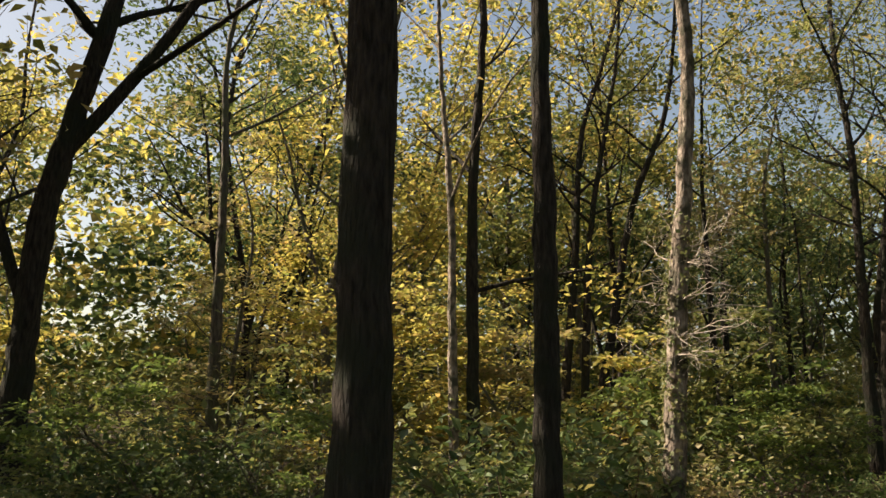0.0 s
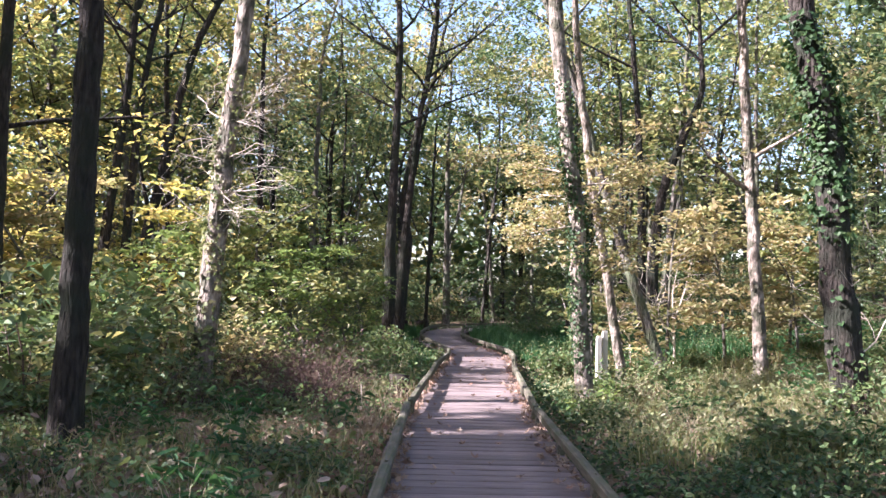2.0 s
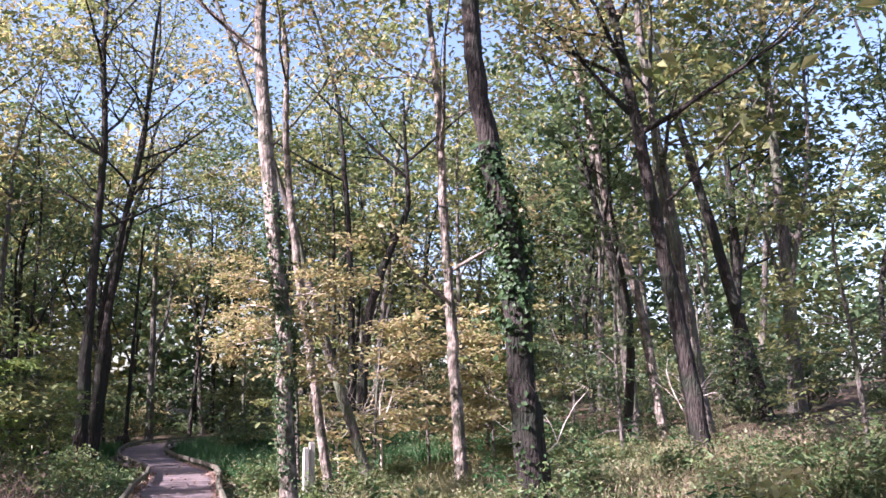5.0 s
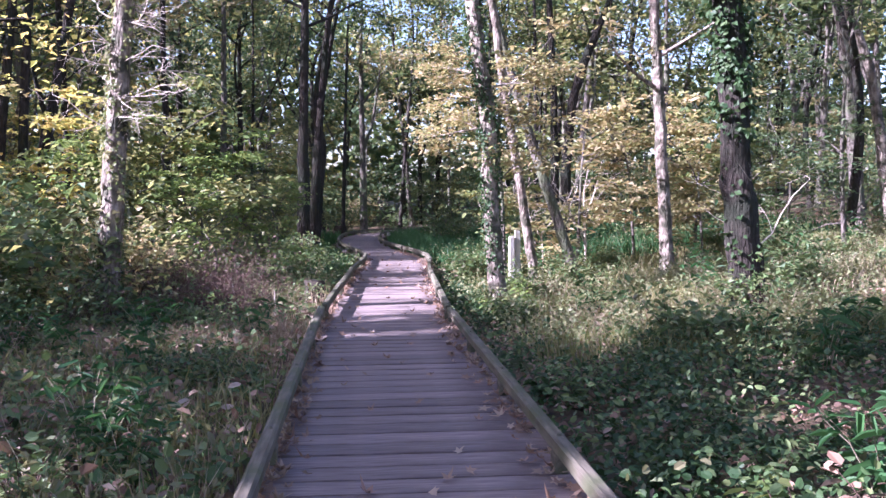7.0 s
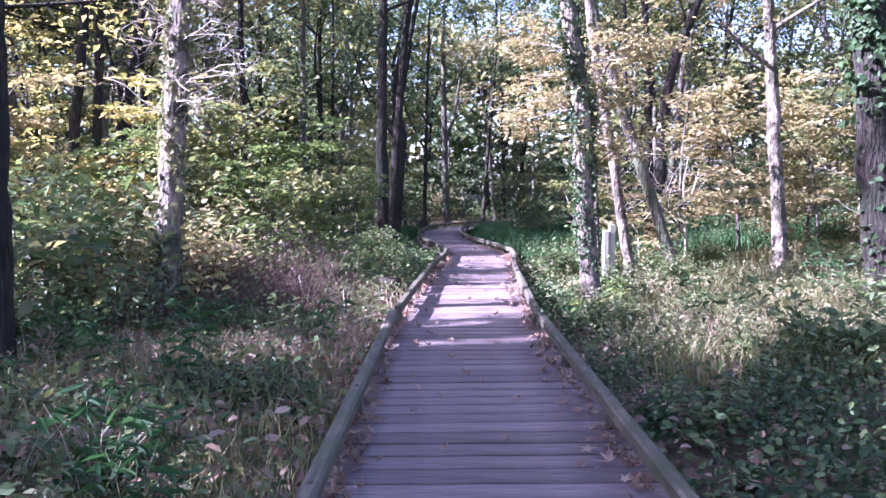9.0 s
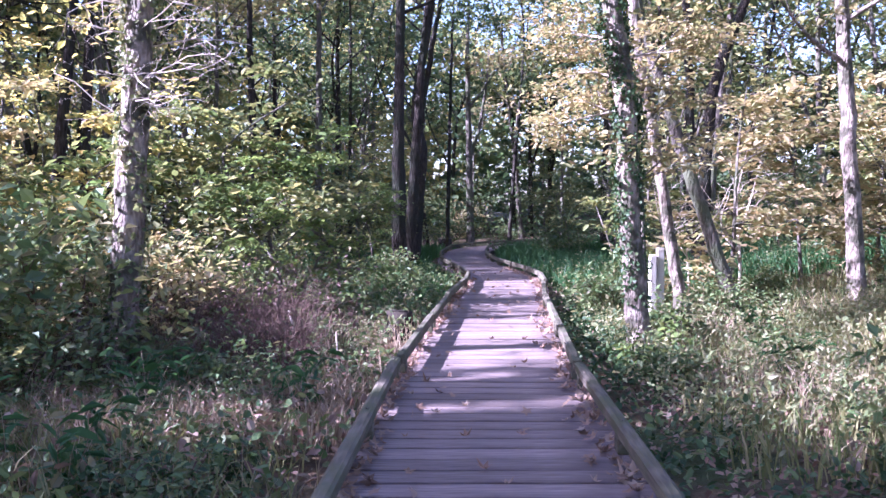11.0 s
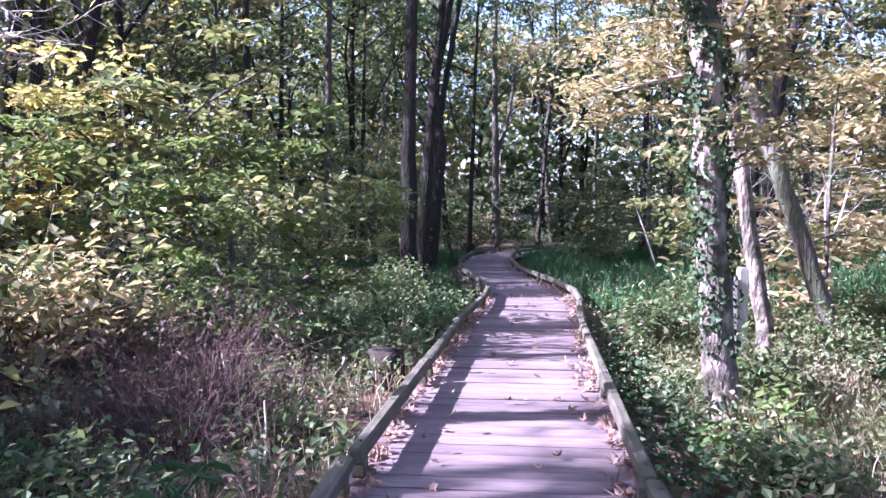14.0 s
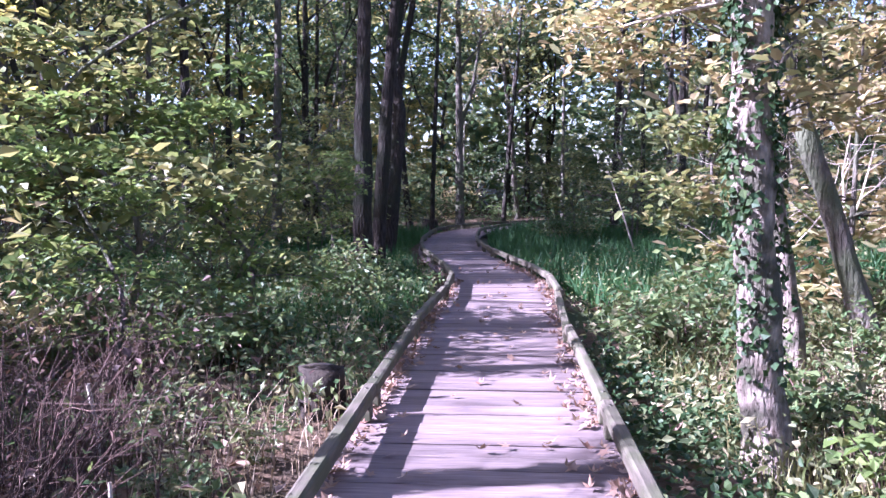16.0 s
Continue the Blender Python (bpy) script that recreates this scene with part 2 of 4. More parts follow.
def blades(base, height, width, rng, lean=0.35):
    """Grass blades: a bent strip of two quads with a point."""
    n = len(base)
    h = (height * rng.uniform(0.5, 1.3, n))[:, None]
    a = rng.uniform(0, 2 * np.pi, n)
    side = np.stack([np.cos(a), np.sin(a), np.zeros(n)], 1)
    b = rng.uniform(0, 2 * np.pi, n)
    bend = np.stack([np.cos(b), np.sin(b), np.zeros(n)], 1) * (lean * rng.uniform(0.2, 1.5, (n, 1)))
    z = np.array([0, 0, 1.0])
    w = side * width * rng.uniform(0.6, 1.4, (n, 1))
    mid = base + z * h * 0.55 + bend * h * 0.3
    tip = base + z * h * 0.95 + bend * h
    V = np.stack([base - w, base + w, mid - w * 0.8, mid + w * 0.8, tip], 1).reshape(-1, 3)
    i = np.arange(n)[:, None] * 5
    T = np.concatenate([i + [0, 1, 3], i + [0, 3, 2], i + [2, 3, 4]], 0)
    return V, T


def ground_z(x, y):
    """Height of the ground: level by the boardwalk, rising to both sides."""
    x, y = np.asarray(x, float), np.asarray(y, float)
    z = -0.2 + 0.12 * np.clip(x - 3.5, 0, 22) + 0.12 * np.clip(-x - 9, 0, 30) + 0.05 * np.clip(y - 46, 0, 60)
    z = z + 0.07 * np.sin(0.9 * x + 1.3) * np.sin(0.7 * y) * np.clip(np.abs(x - 0.4) - 1.2, 0, 1)
    return z


# ---- ground ----
def build_ground():
    near = np.arange(-40, 40.01, 0.5)
    far = np.array([-900, -400, -200, -120, -80, -60, -48])
    xs = np.concatenate([far, near, -far[::-1]])
    ys = np.concatenate([far + 15, near + 15, -far[::-1] + 15])
    X, Y = np.meshgrid(xs, ys, indexing="ij")
    Z = ground_z(X, Y) + 0.03 * RNG.normal(size=X.shape) * (np.abs(X - 0.4) > 1.2)
    V = np.stack([X, Y, Z], -1).reshape(-1, 3)
    m = len(ys)
    i, j = np.meshgrid(np.arange(len(xs) - 1), np.arange(m - 1), indexing="ij")
    q = np.stack([i * m + j, (i + 1) * m + j, (i + 1) * m + j + 1, i * m + j + 1], -1).reshape(-1, 4)
    ob = part("ground", mesh_tris("ground", V, q, True), SOIL)
    tagged(ob, "forest floor of dark soil and leaf litter", "ground", kind="structure")


build_ground()

# ---- boardwalk ----
DECK = bezier([(0.55, -4), (0.47, 2), (0.38, 5.5), (0.25, 9), (0.28, 12), (0.37, 17), (0.46, 22.0), (-0.45, 28.5), (-0.75, 34), (-0.45, 39.5), (1.2, 44), (5, 48), (10, 50)], 1200)
_step = np.linalg.norm(np.diff(DECK, axis=0), axis=1)
_arc = np.concatenate([[0], np.cumsum(_step)])


def on_deck(s):
    """Place and heading of the boardwalk's middle line, s metres from its start."""
    x, y = np.interp(s, _arc, DECK[:, 0]), np.interp(s, _arc, DECK[:, 1])
    x2, y2 = np.interp(s + 0.3, _arc, DECK[:, 0]), np.interp(s + 0.3, _arc, DECK[:, 1])
    return x, y, math.degrees(math.atan2(y2 - y, x2 - x)) - 90


def box_mesh(name, sx, sy, sz, bevel=0.006, cuts=0, warp=0.0, rng=RNG):
    """A timber with eased edges, lying along x, its base at z = 0."""
    b = bmesh.new()
    bmesh.ops.create_cube(b, size=1, matrix=Matrix.Translation((0, 0, sz / 2)) @ Matrix.Diagonal((sx, sy, sz, 1)))
    bmesh.ops.bevel(b, geom=b.edges[:], offset=bevel, segments=1, affect="EDGES")
    for v in b.verts:
        v.co += Vector(rng.normal(size=3)) * warp
    me = bpy.data.meshes.new(name)
    b.to_mesh(me)
    b.free()
    return me


def build_boardwalk():
    walkway = thing("boardwalk", 0.38, 0, 0, "weathered brown plank boardwalk low over the forest floor", "boardwalk", kind="structure")
    inv = walkway.matrix_basis.inverted()
    kinds = [box_mesh("plank", 1.70, 0.209, 0.04, 0.004, warp=0.002) for _ in range(6)]
    tight = [box_mesh("plank", 1.66, 0.224, 0.04, 0.004, warp=0.002) for _ in range(6)]
    s, i = 0.3, 0
    while s < _arc[-1] - 1:
        x, y, turn = on_deck(s)
        ob = part("plank", (kinds if y < 10.9 else tight)[i % 6], PLANK, walkway)
        ob.matrix_basis = inv @ pose(x + RNG.normal() * 0.006, y, -0.04 + RNG.normal() * 0.0015, 0, 0, turn + RNG.normal() * 0.15)
        s += 0.233
        i += 1
    beam = box_mesh("joist", 0.06, 3.05, 0.14, 0.005)
    for k in range(16):
        for off in (-0.6, 0.6):
            x, y, turn = on_deck(1.8 + 3.05 * k)
            ob = part("joist", beam, RAIL, walkway)
            ob.matrix_basis = inv @ pose(x, y, -0.184, 0, 0, turn) @ pose(off, 0, 0)
    rail_kinds = {L: [box_mesh("rail", 0.08, L - 0.03, 0.095, 0.016, warp=0.003) for _ in range(2)] for L in (2.0, 3.0, 4.0, 8.0)}
    block = box_mesh("spacer_block", 0.07, 0.12, 0.10, 0.006)
    bolt = bmesh.new()
    bmesh.ops.create_cone(bolt, cap_ends=True, segments=8, radius1=0.014, radius2=0.012, depth=0.01)
    bolt_me = bpy.data.meshes.new("bolt")
    bolt.to_mesh(bolt_me)
    bolt.free()
    for side, s in ((-1, 2.6), (1, 2.3)):
        k = 0
        while s < _arc[-1] - 3:
            L = (4.0, 8.0)[k] if k < 2 else (3.0 if s < 23 else 2.0)
            x, y, turn = on_deck(s + L / 2)
            if L > 4:
                (xa, ya, _), (xb, yb, _) = on_deck(s), on_deck(s + L)
                x, y, turn = (xa + xb) / 2, (ya + yb) / 2, math.degrees(math.atan2(yb - ya, xb - xa)) - 90
            rail = thing("kerb_rail", 0, 0, 0, "weathered greenish timber kerb rail on spacer blocks", "kerb rail", "kerb rails along the boardwalk")
            rail.matrix_basis = pose(x, y, 0, 0, 0, turn) @ pose(side * (0.775 if k < 2 else 0.75), 0, 0.0 if k < 2 else 0.015)
            body = part("rail", rail_kinds[L][k % 2], RAIL, rail)
            body.location = (RNG.normal() * 0.004, 0, 0.10)
            body.rotation_euler = (RNG.normal() * 0.002, 0, RNG.normal() * 0.002)
            n = max(2, round(L / 1.5))
            for q in range(n):
                yy = -L / 2 + 0.18 + (L - 0.36) * q / (n - 1)
                part("spacer_block", block, RAIL, rail).location = (0, yy, 0.0)
                part("bolt", bolt_me, BARK_GREY, body).location = (0, yy, 0.097)
            s += L
            k += 1


build_boardwalk()

# ---- trees ----
LINES = {}
# stretches along the walk that the sun reaches through breaks in the canopy
BREAKS = ((3.1, 3.9), (9.3, 9.7), (10.3, 10.7), (11.1, 12.75), (12.95, 13.7), (14.2, 14.6), (18.2, 20.1), (20.5, 21.9))


def under_break(p):
    """Whether the sun that passes these points falls on one of the open stretches."""
    run = p[:, 2] / math.tan(el)
    gx, gy = p[:, 0] - run * math.sin(az), p[:, 1] - run * math.cos(az)
    on_walk = gy - (gx - 0.4) / math.tan(az)
    hit = np.zeros(len(p), bool)
    for lo, hi in BREAKS:
        hit |= (on_walk > lo) & (on_walk < hi)
    patchy = np.sin(gx * 1.7 + gy * 2.6) + 0.6 * np.sin(gx * 3.1 - gy * 1.4)
    clearing = (gy > 8.8) & (gy < 17.2) & (gx > 2.2) & (patchy > -1.0)
    thicket = (gy > 9.0) & (gy < 17.0) & (gx < -1.2) & (patchy > -0.7)
    near = (gy > 4.2) & (gy <= 9.0) & (np.abs(gx - 0.35) > 1.0) & (patchy > np.where(gx < 0, -0.5, 0.6))
    brambles = (gx > -3.1) & (gx < -1.4) & (gy > 10.0) & (gy < 13.2)
    return (hit | clearing | thicket | near) & ~brambles & (gx > -17) & (gx < 13) & (p[:, 2] > 2.5)


def broken_crown(name, tips, per, spread, size, rng, origin):
    """A crown of leaves that is thin where the canopy is broken."""
    V, _ = leaves(tips, per, spread, size, rng)
    V = V.reshape(-1, 4, 3)
    V = V[~under_break(V[:, 0] + np.asarray(origin, float)) | (rng.random(len(V)) < 0.03)]
    b = np.arange(len(V))[:, None] * 4
    return mesh_tris(name, V.reshape(-1, 3), np.concatenate([b + [0, 1, 2], b + [0, 2, 3]], 0))


def tree(name, x, y, ctrl, r0, r1, bark, leaf, seed, label, height=16, crown_from=7.0, limbs=9, per=22, spread=0.8, size=0.14, sides=16, low=(), group="forest trees", fork=0, stems=()):
    """A tree on a trunk line: ctrl are offsets (dx, dy, height) from its foot. low: extra limbs as (height, heading, length)."""
    rng = np.random.default_rng(seed)
    z0 = float(ground_z(x, y)) - 0.08
    t = thing(name, x, y, z0, label, "tree", group)
    c = [np.zeros(3)] + [np.array(p, float) for p in ctrl]
    d = unit(c[-1] - c[-2])
    while c[-1][2] < height:
        d = unit(d + rng.normal(size=3) * 0.10 + np.array([0, 0, 0.08]))
        c.append(c[-1] + d * 2.2)
    n = int(height / (0.2 if sides > 12 else 0.28))
    line = bezier(c, n)
    line[1:, :2] += rng.normal(size=(n - 1, 2)) * 0.008
    hgt = line[:, 2]
    rad = np.interp(hgt, [0, 5, height], [r0, r1, r1 * 0.25]) * (1 + 0.55 * np.exp(-hgt / 0.22))
    w = Wood()
    w.tube(line, rad, sides, 0.025, rng)
    LINES[t] = (line, rad)
    br, tips = w, []
    for k in range(limbs):
        i = int(np.interp(rng.uniform(crown_from, height * 0.97), hgt, np.arange(n)))
        a = rng.uniform(0, 2 * np.pi)
        grow(br, tips, line[i], (math.cos(a), math.sin(a), rng.uniform(0.5, 1.1)), rng.uniform(2.2, 4.2), rad[i] * 0.55, 1, rng)
    for k in range(fork):
        i = int(np.interp(crown_from * rng.uniform(0.5, 0.9), hgt, np.arange(n)))
        a = rng.uniform(0, 2 * np.pi)
        grow(br, tips, line[i], (0.6 * math.cos(a), 0.6 * math.sin(a), 1.2), 6, rad[i] * 0.7, 1, rng, 0.4, 0.15, 7)
    for h, way, L, f in stems:
        i = int(np.interp(h, hgt, np.arange(n)))
        grow(br, tips, line[i], way, L, rad[i] * f, 2, rng, 0.15, 0.12, 8)
    for h, a, L in low:
        i = int(np.interp(h, hgt, np.arange(n)))
        grow(br, tips, line[i], (math.sin(radians(a)), math.cos(radians(a)), 0.45), L, rad[i] * 0.45, 1, rng, 0.1)
    tips.append(line[-1])
    part("trunk", w.mesh("trunk"), bark, t)
    if leaf:
        part("crown", broken_crown("crown", tips, per, spread, size, rng, (x, y, z0)), leaf, t)
    return t


def understory(name, seed, leaf, bark, height, label, sprays=26, per=46, size=0.135, reach=1.9, low=0.8, rounded=False):
    """A thin young tree whose leaves lie in level sprays."""
    rng = np.random.default_rng(seed)
    t = thing(name, 0, 0, 0, label, "tree", "young trees under the canopy")
    line = bezier([(0, 0, -0.1), (rng.normal() * 0.15, rng.normal() * 0.15, height * 0.35), (rng.normal() * 0.4, rng.normal() * 0.4, height * 0.7), (rng.normal() * 0.6, rng.normal() * 0.6, height)], 24)
    w = Wood()
    rad = np.linspace(0.018 + height * 0.006, 0.008, 24)
    w.tube(line, rad, 8, 0.04, rng)
    br, tips = w, []
    for k in range(sprays):
        i = int(np.interp(rng.uniform(low, height), line[:, 2], np.arange(24)))
        a = rng.uniform(0, 2 * np.pi)
        L = reach * rng.uniform(0.5, 1.1) * (1.15 - 0.6 * line[i][2] / height)
        pts = [line[i]]
        d = unit(np.array([math.cos(a), math.sin(a), rng.uniform(0.1, 0.7)]))
        for q in range(6):
            d = unit(d + rng.normal(size=3) * 0.15 + np.array([0, 0, -0.06]))
            pts.append(pts[-1] + d * L / 6)
        br.tube(pts[::2], np.linspace(rad[i] * 0.5, 0.004, 4), 3)
        for q in (3, 4, 5, 6):
            tips.append(pts[q])
            if rng.random() < 0.7:
                sd = unit(np.cross(d, (0, 0, 1)) * rng.choice([-1, 1]) + d * 0.5)
                e = pts[q] + sd * L * 0.25
                br.tube([pts[q], e], [0.006, 0.003], 3)
                tips.append(e)
    part("trunk", w.mesh("trunk"), bark, t)
    part("crown", leaf_mesh("crown", tips, max(2, per // 5), 0.34, size, rng, 0.35, 0.16, rounded=rounded), leaf, t)
    return t


def put(ob, x, y, turn=0, size=1.0, dz=0.0, tip=(0, 0)):
    m = pose(x, y, float(ground_z(x, y)) + dz, tip[0], tip[1], turn)
    ob.scale = (size,) * 3
    return copy_thing(ob, m)


def first(ob, x, y, turn=0):
    ob.matrix_basis = pose(x, y, float(ground_z(x, y)), 0, 0, turn)


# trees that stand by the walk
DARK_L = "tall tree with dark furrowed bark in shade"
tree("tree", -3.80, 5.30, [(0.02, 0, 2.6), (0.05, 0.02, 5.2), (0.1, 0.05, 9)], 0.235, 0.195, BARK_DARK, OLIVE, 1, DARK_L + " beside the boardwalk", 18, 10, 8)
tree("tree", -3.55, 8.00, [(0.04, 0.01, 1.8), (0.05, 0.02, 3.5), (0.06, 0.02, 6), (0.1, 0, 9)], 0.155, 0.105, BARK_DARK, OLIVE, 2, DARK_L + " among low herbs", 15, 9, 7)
tree("tree", -7.55, 13.3, [(-0.03, 0, 2.8), (-0.06, 0, 5.8), (-0.3, 0, 9)], 0.10, 0.07, BARK_PALE, YELLOW, 3, "slender pale-barked tree leaning slightly", 12, 5, 6, per=5)
tree("tree", -7.20, 13.45, [(-0.06, 0, 3), (-0.03, 0, 6.3), (0.2, 0, 9)], 0.125, 0.10, BARK_DARK, YELLOW, 4, "dark slender tree beside a pale one", 15, 6, 8, per=9, low=((4.5, 60, 3),))
pale_tree = tree("tree", -3.4, 11.5, [(0.16, 0.05, 2.2), (0.27, 0.08, 3.8), (0.42, 0.12, 5.4), (0.55, 0.14, 7)], 0.165, 0.112, BARK_PALE, OLIVE, 5, "pale flaky-barked tree leaning over brambles", 14, 7.5, 7, per=8)
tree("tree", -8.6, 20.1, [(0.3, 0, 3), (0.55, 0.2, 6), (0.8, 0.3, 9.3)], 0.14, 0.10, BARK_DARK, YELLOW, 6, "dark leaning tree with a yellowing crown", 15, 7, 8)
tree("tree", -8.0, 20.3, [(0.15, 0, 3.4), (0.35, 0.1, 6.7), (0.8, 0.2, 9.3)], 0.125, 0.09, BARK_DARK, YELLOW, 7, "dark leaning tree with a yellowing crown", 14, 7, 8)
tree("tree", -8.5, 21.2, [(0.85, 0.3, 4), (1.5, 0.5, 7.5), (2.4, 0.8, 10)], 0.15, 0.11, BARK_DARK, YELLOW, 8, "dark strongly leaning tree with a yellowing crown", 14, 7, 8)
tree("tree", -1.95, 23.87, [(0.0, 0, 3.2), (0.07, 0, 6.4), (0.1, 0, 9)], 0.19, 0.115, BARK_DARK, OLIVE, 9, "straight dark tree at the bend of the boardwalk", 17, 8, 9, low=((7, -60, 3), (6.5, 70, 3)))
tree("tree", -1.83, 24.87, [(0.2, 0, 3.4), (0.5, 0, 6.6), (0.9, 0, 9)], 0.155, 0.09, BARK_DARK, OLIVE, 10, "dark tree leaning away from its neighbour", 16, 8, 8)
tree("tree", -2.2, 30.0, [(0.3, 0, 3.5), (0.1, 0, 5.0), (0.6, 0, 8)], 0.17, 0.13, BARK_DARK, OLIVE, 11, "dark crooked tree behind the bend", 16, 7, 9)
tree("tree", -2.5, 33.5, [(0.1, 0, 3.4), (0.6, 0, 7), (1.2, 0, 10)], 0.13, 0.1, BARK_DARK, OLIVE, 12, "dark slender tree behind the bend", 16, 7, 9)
ivy_tree = tree("tree", 2.00, 13.15, [(-0.10, 0, 1.1), (-0.16, 0, 1.9), (-0.2, 0, 3), (-0.45, 0, 5), (-0.7, 0, 8)], 0.125, 0.115, BARK_PALE, OLIVE, 13, "pale-barked tree with ivy climbing its trunk", 14, 7.5, 7, per=30)
tree("tree", 2.95, 15.4, [(-0.37, 0.0, 2.4), (-0.62, 0, 3.8), (-0.93, 0, 6.4)], 0.085, 0.07, BARK_PALE, OLIVE, 14, "thin pale tree leaning beside the ivied one", 12, 7, 6, per=30)
tree("tree", 3.80, 15.9, [(-0.35, 0, 1.2), (-0.9, 0.1, 2.9), (-1.25, 0.1, 4.0), (-1.65, 0.1, 5.4)], 0.11, 0.07, BARK_GREY, ORANGE, 15, "grey tree leaning strongly", 11, 6, 6, per=30)
tree("tree", 5.50, 15.9, [(-0.15, 0, 2.5), (-0.3, 0, 4.8), (-0.48, 0, 8.1)], 0.125, 0.09, BARK_PALE, ORANGE, 16, "slim pale tree in sunlit undergrowth", 14, 6.5, 7, low=((3.6, -100, 1.6), (4.2, 120, 1.6)), per=30)
big_tree = tree("tree", 5.0, 10.95, [(-0.2, 0.08, 2.0), (-0.28, 0.11, 3.7), (-0.5, 0.2, 4.85), (-0.74, 0.28, 6.5)], 0.225, 0.155, BARK_DARK, OLIVE, 17, "thick leaning tree wrapped with ivy above head height", 16, 8, 8, per=30)
tree("tree", 10.4, 18.1, [(-0.2, 0.1, 3.0), (-0.6, 0.3, 6.2), (-0.85, 0.4, 9.7)], 0.16, 0.11, BARK_GREY, OLIVE, 18, "grey leaning tree on the rising ground", 15, 8, 8, per=30)
tree("tree", 10.45, 16.95, [(-0.4, 0.2, 3.3), (-0.85, 0.4, 4.9), (-1.2, 0.6, 7.3)], 0.115, 0.09, BARK_PALE, OLIVE, 19, "pale slender tree leaning on the rising ground", 14, 8, 7, per=30)
tree("tree", 9.5, 14.0, [(-0.25, 0.15, 2.3), (-0.6, 0.35, 4.9), (-1.0, 0.6, 8.1)], 0.185, 0.13, BARK_DARK, ORANGE, 20, "dark leaning tree on the rising ground", 14, 5.5, 9, per=30)
tree("tree", 5.2, 24.2, [(0.2, 0, 4.0), (0.8, -0.1, 6.0), (1.3, -0.2, 7.3), (1.25, -0.2, 8.8)], 0.15, 0.12, BARK_DARK, GREEN, 21, "dark tree with a crooked forked top", 10.5, 9, 2, per=12, stems=((8.3, (-0.9, 0, 0.8), 4, 0.8), (8.7, (0.9, 0, 0.8), 4, 0.8)))
tree("tree", 5.05, 24.5, [(-0.1, 0, 5), (-0.45, 0, 9.7)], 0.125, 0.10, BARK_DARK, GREEN, 22, "dark upright tree beside a crooked one", 15, 8, 7)
tree("tree", -10.85, 7.25, [(0.08, 0.05, 2.4), (0.17, 0.12, 4.4), (0.3, 0.3, 5.6)], 0.21, 0.17, BARK_DARK, YELLOW, 23, "dark tree forking into two spreading stems", 13, 6.5, 7, per=11, stems=((5.5, (0.53, 0.7, 1.15), 6, 0.75), (3.2, (-0.5, -0.3, 1.2), 5, 0.5)))
tree("tree", -12.7, 12.8, [(0, 0, 4), (0, 0, 7), (-0.1, 0, 9), (0.2, 0.1, 11)], 0.15, 0.09, BARK_GREY, YELLOW, 24, "slender grey tree among yellow leaves", 14, 7, 6, per=4)
tree("tree", 14.6, 19.0, [(-0.8, 0.5, 4.5), (-1.6, 1.0, 8.5)], 0.17, 0.13, BARK_DARK, ORANGE, 25, "dark leaning tree on the rising ground", 15, 8, 8)
tree("tree", 16.4, 20.1, [(-0.05, 0, 4), (-0.15, 0.1, 10)], 0.21, 0.16, BARK_GREY, ORANGE, 26, "upright grey tree on the rising ground", 16, 9, 8)

# templates that repeat through the woods
CANOPY = []
for k, (leaf, bark, name) in enumerate(((OLIVE, BARK_DARK, "yellow-green"), (GREEN, BARK_DARK, "green"), (YELLOW, BARK_GREY, "yellow"), (OLIVE, BARK_GREY, "yellow-green"), (GREEN, BARK_GREY, "green"))):
    r = np.random.default_rng(100 + k)
    CANOPY.append(tree("tree", -30 + 9 * k, 62 + 3 * k, [(r.normal() * 0.2, r.normal() * 0.2, 4), (r.normal() * 0.6, r.normal() * 0.6, 8)], 0.15, 0.11, bark, leaf, 200 + k, "forest tree with a %s autumn crown" % name, 16, 5.5, 10, per=15, size=0.29, sides=7, spread=0.85, fork=1))
YOUNG = {}
for key, leaf, name in (("yellow", YELLOW, "yellow"), ("olive", OLIVE, "yellow-green"), ("green", GREEN, "green"), ("orange", ORANGE, "orange")):
    YOUNG[key] = [understory("young_tree", 300 + 10 * len(YOUNG) + k, leaf, BARK_GREY, h, "young tree with level sprays of %s leaves" % name, 24 + 4 * k) for k, h in enumerate((3.2, 5.5, 7.5))]
    for k, ob in enumerate(YOUNG[key]):
        first(ob, -26 + 4 * k + 15 * len(YOUNG), 55)


def clear_of_walk(x, y, gap):
    return np.min(np.hypot(DECK[:, 0] - x, DECK[:, 1] - y)) > gap


def sunny(y):
    """Strips across the walk that the morning sun reaches, left open by the canopy."""
    return 11.0 < y < 13.6 or 18.4 < y < 21.6


def shrub(name, seed, leaf, wood_mat, height, label, stems=8, per=8, size=0.12, category="shrub"):
    """A many-stemmed bush; leaf None leaves it bare."""
    rng = np.random.default_rng(seed)
    t = thing(name, 0, 0, 0, label, category, "undergrowth shrubs")
    w, tips = Wood(), []
    for k in range(stems):
        a = rng.uniform(0, 2 * np.pi)
        grow(w, tips, (0.03 * math.cos(a), 0.03 * math.sin(a), -0.05), (0.55 * math.cos(a), 0.55 * math.sin(a), 1.0), height * rng.uniform(0.6, 1.1), 0.0045 if category == "bramble" else 0.006 + 0.006 * height, 1, rng, -0.15, 0.3, 3)
    stem = part("stem", w.mesh("stem"), wood_mat, t)
    if category == "bramble":
        tagged(stem, kind="stuff")
    if leaf:
        part("foliage", leaf_mesh("foliage", tips, per, 0.3, size, rng, 0.5, 0.4), leaf, t)
    return t


